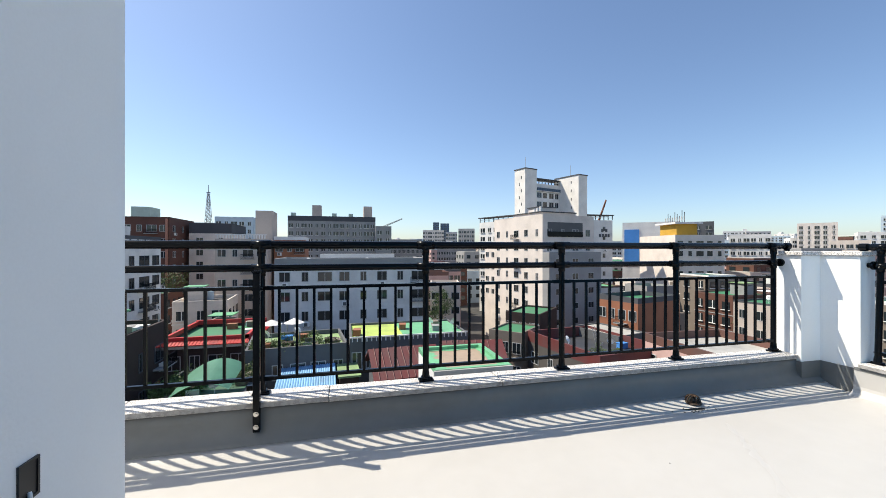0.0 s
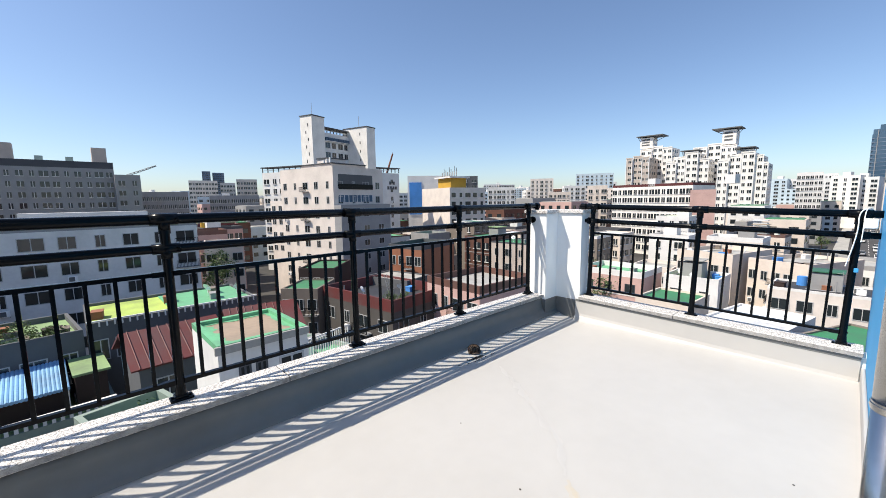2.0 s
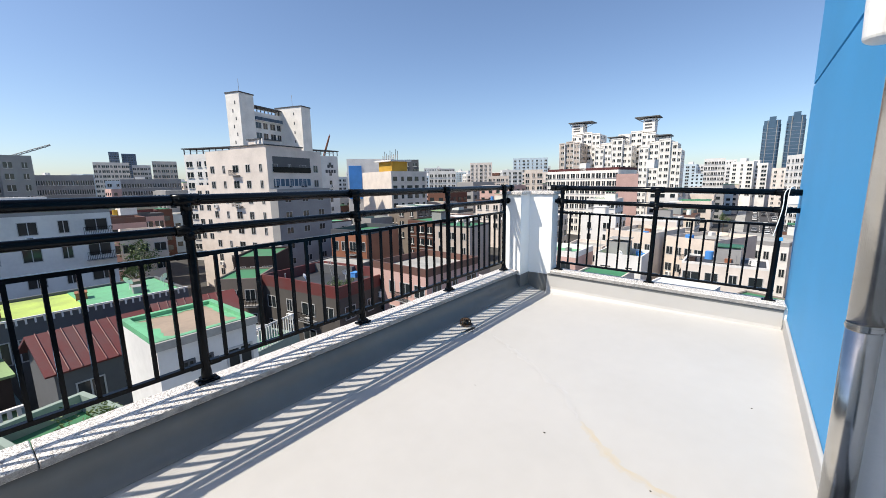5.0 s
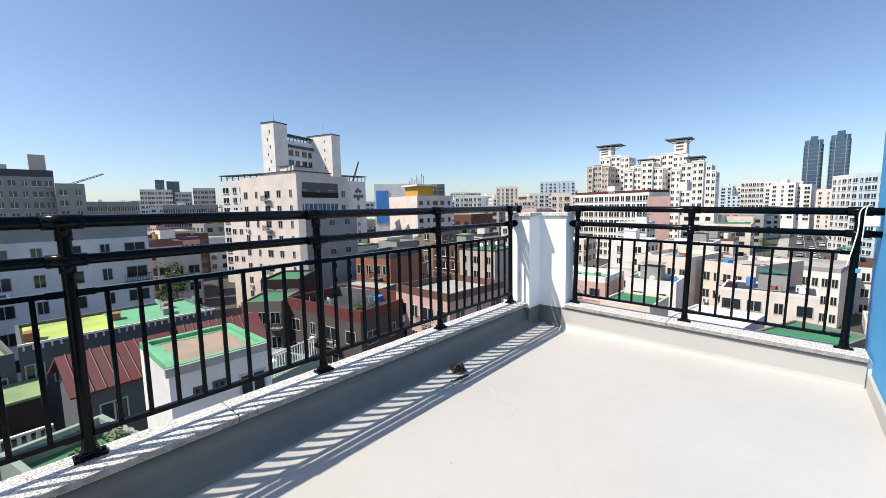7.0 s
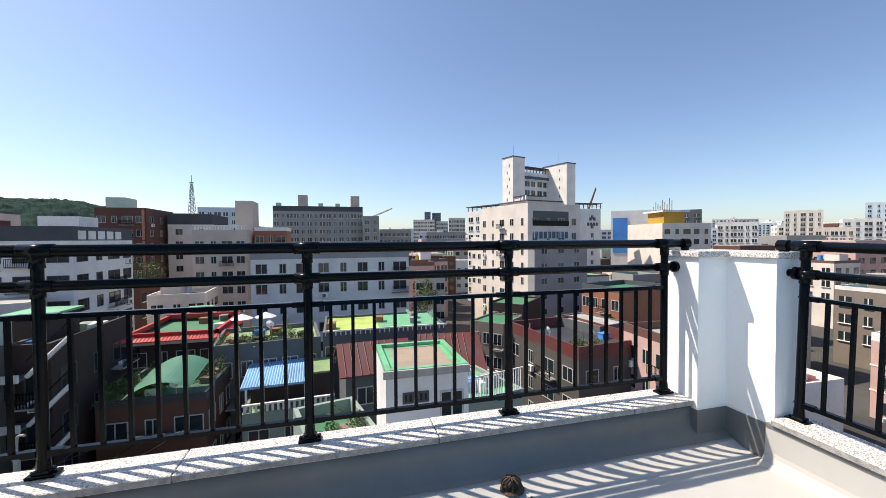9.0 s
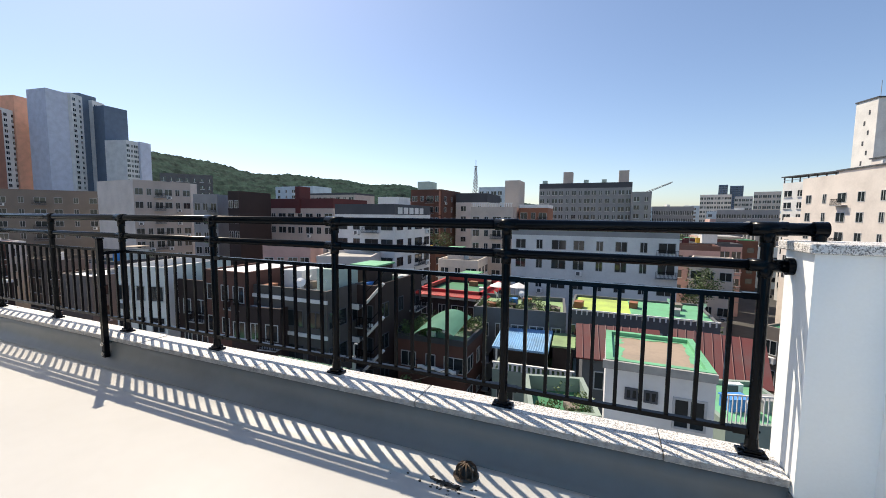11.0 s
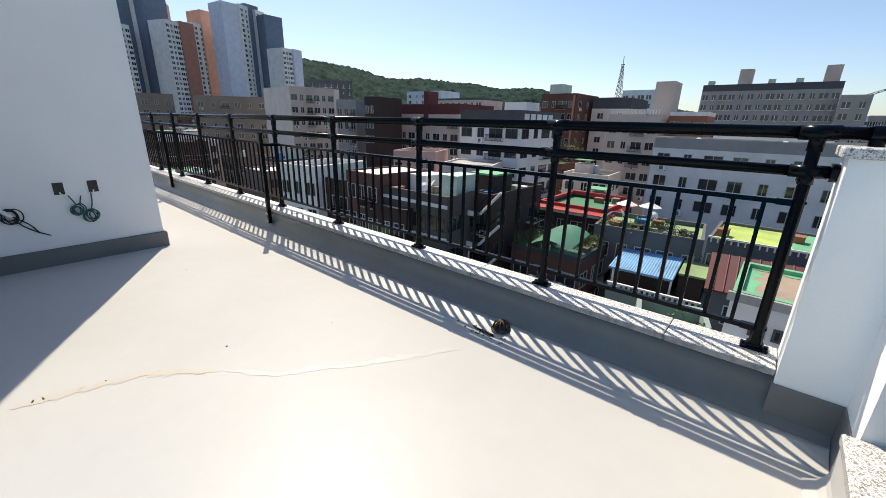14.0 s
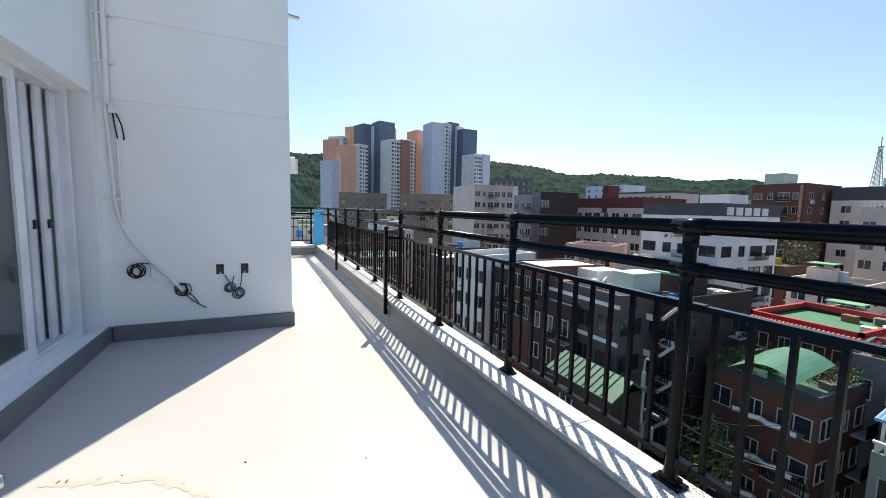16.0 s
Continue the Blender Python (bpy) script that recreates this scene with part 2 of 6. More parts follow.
def coping(parent, along, start, stop, lo, hi, z0, z1, step):
    a = start
    while a < stop - 0.05:
        b = min(a + step, stop)
        dz = rnd.uniform(-0.0015, 0.0015)
        box = (a + 0.002, b - 0.002, lo, hi) if along == "x" else (lo, hi, a + 0.002, b - 0.002)
        st = part("coping_stone", bbox(*box, z0 + dz, z1 + dz, 0.004, 1), M["granite"], parent)
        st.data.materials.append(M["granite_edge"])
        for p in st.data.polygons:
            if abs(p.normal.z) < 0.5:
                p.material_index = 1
        a = b


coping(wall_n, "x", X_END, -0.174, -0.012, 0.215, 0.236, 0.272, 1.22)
wall_e = structure("wall_parapet_short", bbox(0.045, 0.21, -2.5, -0.28, -3.0, 0.232), M["white_wall"], "low white rendered parapet wall under the short railing", "parapet")
cove = bmesh.new()
cp = [(0.03, 0.205), (0.03, 0.075), (0.024, 0.05), (0.006, 0.022), (-0.03, 0.004), (-0.06, -0.03), (0.046, -0.03), (0.046, 0.205)]
rows = [[cove.verts.new((x, y, z)) for x, z in cp] for y in (-2.47, -0.29)]
for k in range(len(cp)):
    q = (k + 1) % len(cp)
    cove.faces.new((rows[0][k], rows[0][q], rows[1][q], rows[1][k]))
bmesh.ops.recalc_face_normals(cove, faces=cove.faces)
part("coated_upstand", cove, M["floor"], wall_e, "off-white coated upstand with a coved foot")
# dark strip that paints in the shade under the coping overhang
part("coping_shadow_gap", bbox(0.028, 0.05, -2.47, -0.29, 0.207, 0.234), M["gutter"], wall_e, "dark grey strip painting the shade under the coping")
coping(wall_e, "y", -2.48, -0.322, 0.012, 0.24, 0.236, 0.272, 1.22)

FALL = pose(0, -0.3, 0) @ pose(0, 0, 0, 1.35) @ pose(0, 0.3, 0)
wall_e.matrix_basis = FALL

# corner pillar, L-shaped in plan
pil = [(-0.172, 0.22), (-0.172, -0.03), (0.06, -0.03), (0.06, -0.32), (0.24, -0.32), (0.24, 0.22)]
pillar = structure("pillar_corner", prism(pil, -3.0, 1.175), M["white_wall"], "white rendered L-shaped corner pillar with a stone cap", "pillar")
cap = [(-0.196, 0.245), (-0.196, -0.052), (0.037, -0.052), (0.037, -0.345), (0.265, -0.345), (0.265, 0.245)]
capm = prism(cap, 1.177, 1.215)
bmesh.ops.bevel(capm, geom=capm.edges[:], offset=0.004, segments=1, affect="EDGES")
part("cap_stone", capm, M["granite"], pillar, "speckled granite cap slab")
foot = [(-0.178, 0.008), (-0.178, -0.037), (0.053, -0.037), (0.053, -0.32), (0.06, -0.32), (0.06, -0.031), (-0.172, -0.031), (-0.172, 0.008)]
part("coated_foot", prism(foot, -0.01, 0.215), M["gutter"], pillar, "grey urethane-coated foot")

# blue wall, its white foot and the building behind it
wall_b = structure("wall_blue", bbox(-2.62, 0.42, -6.0, Y_BACK, -6.0, 2.10), M["blue_wall"], "sky-blue painted rendered wall of the stair house", "wall")
part("wall_upper", bbox(-2.62, 0.42, -6.0, Y_BACK, 2.125, 5.2), M["blue_wall"], wall_b)
part("joint", bbox(-2.61, 0.41, -5.99, Y_BACK - 0.015, 2.10, 2.125), M["joint"], wall_b, "dark recessed joint")
part("coated_upstand", bbox(-2.62, 0.03, Y_BACK, Y_BACK + 0.022, -0.01, 0.11, 0.008, 2), M["floor"], wall_b, "white coated foot of the wall")

# door wall with a deep opening
DW = -2.6
wall_d = structure("wall_door", bbox(-2.97, -2.622, -2.95, DW, -0.3, 5.2), M["white_wall"], "white rendered wall with a sliding balcony door", "wall")
part("corner_return", bbox(-2.638, -2.622, DW, -2.497, -0.3, 5.2), M["white_wall"], wall_d)
part("wall_over_door", bbox(-4.84, -2.97, -2.95, DW, 2.22, 5.2), M["white_wall"], wall_d)
part("wall_pier", bbox(-4.96, -4.84, -2.95, DW, -0.3, 5.2), M["white_wall"], wall_d)
part("threshold", bbox(-4.84, -2.97, -2.95, DW, -0.3, 0.13), M["white_wall"], wall_d)
part("coated_upstand", bbox(-4.955, -2.64, DW, DW + 0.02, -0.01, 0.15, 0.006, 2), M["gutter"], wall_d, "grey urethane-coated foot of the wall")

# projecting white wall with cables
wall_w = structure("wall_white", bbox(-7.6, -4.955, -6.0, -1.01, -3.0, 2.191), M["white_wall"], "white painted projecting wall with shallow joints", "wall")
part("wall_middle", bbox(-7.6, -4.957, -6.0, -1.012, 2.205, 2.901, 0.004, 1), M["white_wall"], wall_w)
part("wall_upper", bbox(-7.6, -4.955, -6.0, -1.010, 2.915, 5.2, 0.004, 1), M["white_wall"], wall_w)
part("joint", bbox(-7.59, -4.966, -5.99, -1.021, 2.191, 2.205), M["white_wall"], wall_w)
part("joint", bbox(-7.59, -4.966, -5.99, -1.021, 2.901, 2.915), M["white_wall"], wall_w)
up = prism([(-4.955, -2.58), (-4.932, -2.56), (-4.932, -0.985), (-7.0, -0.985), (-7.0, -1.01), (-4.955, -1.01)], -0.01, 0.15)
bmesh.ops.bevel(up, geom=[e for e in up.edges if abs(e.verts[0].co.z - e.verts[1].co.z) < 0.01 and e.verts[0].co.z > 0.1], offset=0.008, segments=2, affect="EDGES")
part("coated_upstand", up, M["gutter"], wall_w, "grey urethane-coated foot of the wall")

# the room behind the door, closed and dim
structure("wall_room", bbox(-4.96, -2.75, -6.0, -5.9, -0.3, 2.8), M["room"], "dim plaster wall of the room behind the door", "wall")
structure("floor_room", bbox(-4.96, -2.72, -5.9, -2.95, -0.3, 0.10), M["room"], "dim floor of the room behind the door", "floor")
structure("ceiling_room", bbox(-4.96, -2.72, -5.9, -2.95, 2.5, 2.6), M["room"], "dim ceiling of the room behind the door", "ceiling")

# far end of the terrace
wall_f = structure("wall_parapet_far", bbox(-12.0, -11.62, -6.0, 0.19, -3.0, 0.20), M["white_wall"], "low parapet across the far end of the terrace", "parapet")
part("coated_upstand", bbox(-11.62, -11.60, -6.0, 0.01, -0.01, 0.19), M["gutter"], wall_f)
part("coping_stone", bbox(-12.02, -11.59, -6.0, -0.02, 0.204, 0.24, 0.004, 1), M["granite"], wall_f)
structure("pillar_blue", bbox(-11.9, -11.62, -0.02, 0.22, 0.20, 1.2, 0.006, 1), M["blue_wall"], "small blue painted pillar at the far terrace corner", "pillar")
structure("wall_house", bbox(-11.9, 0.40, -9.0, -6.01, -20.0, 5.2), M["white_wall"], "plain white rear wall of the own building", "wall")
structure("wall_house_north", bbox(X_END - 0.3, 0.2, -6.0, 0.15, -20.0, -3.0), M["white_wall"], "white rendered outer wall of the own building below", "wall")

# ---------- railings ----------
def foot_mesh():
    bm = bbox(-0.055, 0.055, -0.034, 0.034, 0.0, 0.014, 0.003, 1)
    other = bbox(-0.034, 0.034, -0.028, 0.028, 0.014, 0.03, 0.004, 1)
    me = bpy.data.meshes.new("t")
    other.to_mesh(me)
    other.free()
    bm.from_mesh(me)
    bpy.data.meshes.remove(me)
    rod(bm, (0, 0, 0.03), (0, 0, 0.075), 0.028, 16, 0.024)
    for sx in (-0.043, 0.043):
        rod(bm, (sx, 0, 0.014), (sx, 0, 0.022), 0.007, 6)
    return bm


def post_mesh(top):
    bm = bmesh.new()
    rod(bm, (0, 0, 0.07), (0, 0, top), 0.0225, 18)
    for z in (top - 0.03, top - 0.18):
        rod(bm, (0, 0, z - 0.02), (0, 0, z), 0.0265, 18)
    rod(bm, (0, 0, top - 0.075), (0, 0, top - 0.03), 0.028, 18, 0.024)
    for z in (0.105, top - 0.285):
        for a in (-0.0225, 0.0225):
            rod(bm, (a, 0, z), (a * 1.22, 0, z), 0.006, 8)
    return bm


Z0 = 0.272
TOP, MID, BAR, LOW = 1.262, 1.108, 0.975, 0.375


def railing(name, label, posts, at, along, ends):
    """posts: places along the axis; at: the other coordinate."""
    base = thing(name, (0, at, Z0) if along == "x" else (at, 0, Z0), label, "railing")

    def m(a, z=0.0):
        return pose(a, 0, z) if along == "x" else pose(0, a, z, 0, 0, 90)
    pm, fm = None, None
    for a in posts:
        if pm is None:
            p = part("post", post_mesh(TOP - Z0), M["rail"], base, smooth=False)
            f = part("post_foot", foot_mesh(), M["rail"], base, "stepped black cast post foot")
            pm, fm = p.data, f.data
            p.matrix_basis, f.matrix_basis = m(a), m(a)
        else:
            place("post", pm, base, m(a))
            place("post_foot", fm, base, m(a))
    sl = None
    e0, e1 = ends
    for nm, z, r in (("top_rail", TOP, 0.0265), ("middle_rail", MID, 0.0225)):
        bm = bmesh.new()
        rod(bm, (e0, 0, 0), (e1, 0, 0), r, 20)
        o = part(nm, bm, M["rail"], base, smooth=False)
        for poly in o.data.polygons:
            poly.use_smooth = len(poly.vertices) == 4
        o.matrix_basis = m(0, z - Z0)
        bm = bmesh.new()
        rod(bm, (-0.062, 0, 0), (0.062, 0, 0), r + 0.0045, 20)
        for s in (-0.052, 0.052):
            rod(bm, (s, -r - 0.004, 0.004), (s, -r - 0.008, 0.004), 0.005, 8)
        rod(bm, (0, 0, -r - 0.03), (0, 0, 0), 0.027, 16)
        sl = part("rail_sleeve", bm, M["rail"], base)
        for poly in sl.data.polygons:
            poly.use_smooth = len(poly.vertices) == 4
        sl.matrix_basis = m(posts[0], z - Z0)
        for a in posts[1:]:
            place("rail_sleeve", sl.data, base, m(a, z - Z0))
    bal, bars = None, {}
    for a, b in zip(posts, posts[1:]):
        span = b - a
        key = round(span, 2)
        if key not in bars:
            bars[key] = boxes_mesh("panel_bar", [(0.02, span - 0.02, -0.013, 0.013, -0.011, 0.011, 0), (0.02, 0.075, -0.016, 0.016, -0.014, 0.014, 0), (span - 0.075, span - 0.02, -0.016, 0.016, -0.014, 0.014, 0)], [M["rail"]])
        for z in (BAR, LOW):
            place("panel_bar", bars[key], base, m(a, z - Z0))
        count = max(2, round(span / 0.1115))
        for k in range(1, count):
            if bal is None:
                bal = boxes_mesh("baluster", [(-0.0085, 0.0085, -0.0085, 0.0085, LOW - Z0 + 0.011, BAR - Z0 - 0.011, 0)], [M["rail"]])
            place("baluster", bal, base, m(a + span * k / count))
    return base


long_posts = [-0.265 - 1.1125 * k for k in range(10)]
rail_long = railing("railing_long", "black powder-coated steel railing on the granite coping", long_posts[::-1], 0.14, "x", (-11.62, -0.10))
bm = bmesh.new()
rod(bm, (-0.197, 0, MID - Z0), (-0.174, 0, MID - Z0), 0.036, 20)
part("wall_flange", bm, M["rail"], rail_long, "round black wall flange")
bm = bmesh.new()
rod(bm, (-0.12, 0, TOP - Z0), (-0.075, 0, TOP - Z0), 0.032, 18)
rod(bm, (-0.098, 0, TOP - Z0), (-0.098, 0, 1.216 - Z0), 0.024, 16)
part("rail_end_cap", bm, M["rail"], rail_long, "black end elbow of the top rail")
rail_short = railing("railing_short", "black powder-coated steel railing at the narrow side", [-2.36, -1.37, -0.375], 0.155, "y", (-2.495, -0.25))
bm = bmesh.new()
rod(bm, (0, -0.345, MID - Z0), (0, -0.322, MID - Z0), 0.036, 20)
part("wall_flange", bm, M["rail"], rail_short, "round black wall flange")
bm = bmesh.new()
rod(bm, (0, -0.29, TOP - Z0), (0, -0.235, TOP - Z0), 0.032, 18)
rod(bm, (0, -0.262, TOP - Z0), (0, -0.262, 1.216 - Z0), 0.024, 16)
part("rail_end_cap", bm, M["rail"], rail_short, "black end elbow of the top rail")
bm = bmesh.new()
rod(bm, (0, -2.498, TOP - Z0), (0, -2.475, TOP - Z0), 0.04, 18)
part("wall_flange", bm, M["rail"], rail_short)
rail_short.matrix_basis = FALL @ pose(0, 0, -0.012) @ rail_short.matrix_basis
rail_far = railing("railing_far", "black steel railing across the far terrace end", [-4.0, -3.0, -2.0, -1.0, -0.1], -11.8, "y", (-4.6, -0.02))

# bracing posts bolted to the parapet face
for k, bx in enumerate((-4.71, -8.06)):
    br = thing("bracing_post", (bx, -0.030, 0.10), "black square steel bracing post bolted to the parapet face", "post", "bracing posts of the railing")
    part("tube", bbox(-0.02, 0.02, -0.02, 0.02, 0.0, 0.985, 0.003, 1), M["rail"], br)
    part("cap", bbox(-0.025, 0.025, -0.025, 0.025, 0.986, 1.0, 0.004, 1), M["rail"], br)
    bm = bbox(-0.06, 0.0, 0.0, 0.03, 0.255, 0.285, 0.003, 1)
    part("link_bar", bm, M["rail"], br, "short link bar to the railing post")
    part("link_bar", bbox(-0.06, 0.0, 0.14, 0.165, 0.86, 0.885, 0.003, 1), M["rail"], br)
    part("link_arm", bbox(-0.012, 0.012, 0.02, 0.17, 0.86, 0.885, 0.002, 1), M["rail"], br)
    for z in (0.035, 0.115):
        bm = bmesh.new()
        rod(bm, (0, -0.02, z), (0, -0.026, z), 0.016, 12)
        rod(bm, (0, -0.026, z), (0, -0.034, z), 0.010, 6)
        rod(bm, (0, 0.02, z), (0, 0.046, z), 0.012, 10)
        part("bolt", bm, M["steel"], br, "galvanised bolt")

# ---------- city: functions ----------
GZ = -19.0
ROOM = []          # plan boxes taken: centre x, centre y, half-size
_win = {}


def frame_grid(name, xs, zs, holes, y0, y1, mat):
    """A connected frame: cells of a grid without the holes, given depth."""
    bm = bmesh.new()
    vs = {(i, j): bm.verts.new((x, y0, z)) for i, x in enumerate(xs) for j, z in enumerate(zs)}
    for i in range(len(xs) - 1):
        for j in range(len(zs) - 1):
            if (i, j) not in holes:
                bm.faces.new((vs[i, j], vs[i + 1, j], vs[i + 1, j + 1], vs[i, j + 1]))
    ext = bmesh.ops.extrude_face_region(bm, geom=bm.faces[:])
    bmesh.ops.translate(bm, vec=(0, y1 - y0, 0), verts=[e for e in ext["geom"] if isinstance(e, bmesh.types.BMVert)])
    bmesh.ops.recalc_face_normals(bm, faces=bm.faces)
    me = bpy.data.meshes.new(name)
    bm.to_mesh(me)
    bm.free()
    me.materials.append(mat)
    return me


def window_mesh(w, h, style):
    key = (round(w, 1), round(h, 1), style)
    if key not in _win:
        fr = M["win_frame"] if style != "dark" else M["dark"]
        t = 0.07
        me = frame_grid("window", [0, t, w / 2 - t / 2, w / 2 + t / 2, w - t, w], [0, t, h - t, h], {(1, 1), (3, 1)}, -0.05, 0.03, fr)
        pane = boxes_mesh("pane", [(t - 0.01, w - t + 0.01, -0.012, 0.02, t - 0.01, h - t + 0.01, 0)], [M["pane"]])
        _win[key] = (me, pane)
    return _win[key]


def add_window(base, w, h, style, m):
    me, pane = window_mesh(w, h, style)
    o = place("window", me, base, m)
    place("pane", pane, o)
    return o


def add_balcony(base, w, m):
    key = ("bal", round(w, 1))
    if key not in _win:
        slab = boxes_mesh("balcony", [(0, w, -0.75, 0, 0, 0.12, 0)], [M["grey"]])
        xs, holes, x, i = [0.0], set(), 0.0, 0
        while x < w - 0.1:
            xs += [x + 0.035, min(x + 0.15, w - 0.035)]
            holes.add((i + 1, 1))
            x, i = x + 0.15, i + 2
        xs.append(w)
        rail = frame_grid("balcony_railing", xs, [0.12, 0.16, 0.94, 1.0], holes, -0.75, -0.715, M["rail"])
        _win[key] = (slab, rail)
    o = place("balcony", _win[key][0], base, m)
    place("balcony_railing", _win[key][1], o)


def ac_mesh():
    if "ac" not in _win:
        _win["ac"] = boxes_mesh("air_conditioner", [(0, 0.8, -0.4, -0.06, 0, 0.6, 0), (0.08, 0.55, -0.415, -0.4, 0.06, 0.54, 1), (0, 0.05, -0.4, 0, -0.08, 0, 1), (0.75, 0.8, -0.4, 0, -0.08, 0, 1)], [M["plastic_white"], M["midgrey"]])
    return _win["ac"]


def block(name, label, p1, p2, ztop, depth, wall, roof="concrete", rows=0, cols=4, faces="f", fh=2.8, ww=1.5, wh=1.4, far=False, style="", parapet=0.7,
          band=None, gz=None, side_cols=3, balc=0.25, group="", top_gap=1.0, seed=1):
    """A flat-roofed building: p1 and p2 are the ends of the front, left to right seen from outside."""
    gz = GZ if gz is None else gz
    p1, p2 = Vector((*p1, 0)), Vector((*p2, 0))
    u = (p2 - p1)
    w = u.length
    base = thing(name, (p1.x, p1.y, gz), label, "building", group, math.degrees(math.atan2(u.y, u.x)))
    h = ztop - gz
    c = p1 + u / 2 + Vector((-u.y, u.x, 0)).normalized() * depth / 2
    ROOM.append((c.x, c.y, max(w, depth) / 2 + 1.5))
    rz = h - parapet
    t = 0.22
    place("wall", boxes_mesh("wall", [(0, w, 0, depth, 0, rz, 0)], [M[wall]]), base)
    place("parapet", boxes_mesh("parapet", [(0, w, 0, t, rz, h, 0), (0, w, depth - t, depth, rz, h, 0), (0, t, t, depth - t, rz, h, 0), (w - t, w, t, depth - t, rz, h, 0)], [M[band or wall]]), base)
    place("roof", boxes_mesh("roof", [(t, w - t, t, depth - t, rz, rz + 0.06, 0)], [M["r_" + roof]]), base)
    r = random.Random(seed * 7 + int(abs(p1.x * 13 + p1.y * 5)))
    joined = []
    for face in faces:
        L = w if face == "f" else depth
        n = cols if face == "f" else side_cols
        fm = {"f": Matrix.Identity(4), "r": pose(w, 0, 0, 0, 0, 90), "l": pose(0, depth, 0, 0, 0, -90)}[face]
        for i in range(rows):
            z = h - parapet - top_gap - wh - i * fh
            if z < 0.3:
                break
            for k in range(n):
                cell = L / n
                k2 = (k * 7 + seed) % 5
                w2 = min(ww * (1.35 if k2 == 0 else 1.0 if k2 < 3 else 0.62), cell - 0.35)
                x = cell * k + (cell - w2) / 2
                if far:
                    joined.append((face, x, z, w2))
                    continue
                add_window(base, w2, wh, style, fm @ pose(x, 0, z))
                if balc and k2 == 0 and r.random() < balc * 2:
                    add_balcony(base, w2 + 0.5, fm @ pose(x - 0.25, 0, z - 0.5))
                if balc and r.random() < balc * 0.5:
                    place("air_conditioner", ac_mesh(), base, fm @ pose(x + w2 * 0.3, 0, z - 0.75), "white outdoor air-conditioner unit")
    if joined:
        bx = []
        for face, x, z, w2 in joined:
            if face == "f":
                bx += [(x, x + w2, -0.06, 0, z, z + wh, 0), (x - 0.1, x + w2 + 0.1, -0.25, 0, z - 0.12, z, 1), (x + w2 / 2 - 0.06, x + w2 / 2 + 0.06, -0.1, 0, z, z + wh, 1)]
            elif face == "r":
                bx += [(w, w + 0.06, x, x + w2, z, z + wh, 0), (w, w + 0.25, x - 0.1, x + w2 + 0.1, z - 0.12, z, 1)]
            else:
                bx += [(-0.06, 0, depth - x - w2, depth - x, z, z + wh, 0), (-0.25, 0, depth - x - w2 - 0.1, depth - x + 0.1, z - 0.12, z, 1)]
        tagged(place("glazing", boxes_mesh("glazing", bx, [M["pane"], M["white"]]), base), kind="stuff")
    return base


def add_box(base, name, x0, x1, y0, y1, z0, z1, mat, label=""):
    """A further part in a building's own axes; z from the terrace level."""
    o = place(name, boxes_mesh(name, [(x0, x1, y0, y1, z0 - GZ, z1 - GZ, 0)], [M[mat]]), base)
    if label:
        tagged(o, label)
    return o

# ---------- terrace: fittings ----------
def stain(name, label, pts, width, mat, z):
    """A thin painted-over mark of uneven width along a line on the floor."""
    r = random.Random(len(pts) * 3 + 1)
    bm = bmesh.new()
    fine = []
    for (x0, y0), (x1, y1) in zip(pts, pts[1:]):
        for k in range(8):
            f = k / 8
            fine.append((x0 + (x1 - x0) * f + r.uniform(-1, 1) * width * 0.5, y0 + (y1 - y0) * f + r.uniform(-1, 1) * width * 0.5))
    rows = []
    for i, (x, y) in enumerate(fine):
        w = width * r.uniform(0.35, 1.0) * min(1.0, 0.25 + i / 6, 0.25 + (len(fine) - i) / 6)
        a = fine[min(i + 1, len(fine) - 1)]
        b = fine[max(i - 1, 0)]
        d = Vector((a[0] - b[0], a[1] - b[1])).normalized()
        rows.append([bm.verts.new((x - d.y * w, y + d.x * w, z)), bm.verts.new((x + d.y * w, y - d.x * w, z))])
    for (a, b), (c, d) in zip(rows, rows[1:]):
        bm.faces.new((a, b, d, c))
    bmesh.ops.recalc_face_normals(bm, faces=bm.faces)
    return tagged(part(name, bm, mat), label, "stain", kind="structure")


M["stain_faint"] = material("faint_ochre_stain", (0.487, 0.452, 0.395), 0.42, 0, 0.10, 6, 50, 0.02, alt=(0.478, 0.46, 0.435), spec=0.15)
M["stain_mid"] = material("pale_ochre_stain", (0.485, 0.43, 0.34), 0.42, 0, 0.12, 9, 60, 0.02, alt=(0.485, 0.462, 0.425), spec=0.15)
RUN = [(-2.36, -1.51), (-2.48, -1.63), (-2.60, -1.76), (-2.66, -1.94), (-2.70, -2.10), (-2.735, -2.24)]
stain("floor_stain", "faint broad ochre water stain on the floor", RUN, 0.034, M["stain_faint"], 0.0010)
stain("floor_stain", "pale ochre rust-coloured water stain on the floor", [(x + 0.008, y) for x, y in RUN], 0.017, M["stain_mid"], 0.0014)
stain("floor_streak", "faint glossy brushed streak from the drain across the floor", [(-1.55, -0.47), (-1.70, -0.72), (-1.85, -0.95), (-2.12, -1.32), (-2.36, -1.50)], 0.03, M["patch"], 0.001)
for k in range(5):
    rr = random.Random(40 + k)
    sx, sy = rr.uniform(-4.2, -0.2), rr.uniform(-2.3, -0.6)
    bm = bmesh.new()
    bmesh.ops.create_icosphere(bm, subdivisions=1, radius=0.0035 + 0.002 * rr.random(), matrix=Matrix.Translation((sx, sy, 0.002)) @ Matrix.Diagonal((1, 1.3, 0.5, 1)))
    tagged(part("grit", bm, M["dirt"]), "tiny dark grit crumb on the floor", "grit", "grit crumbs on the floor")

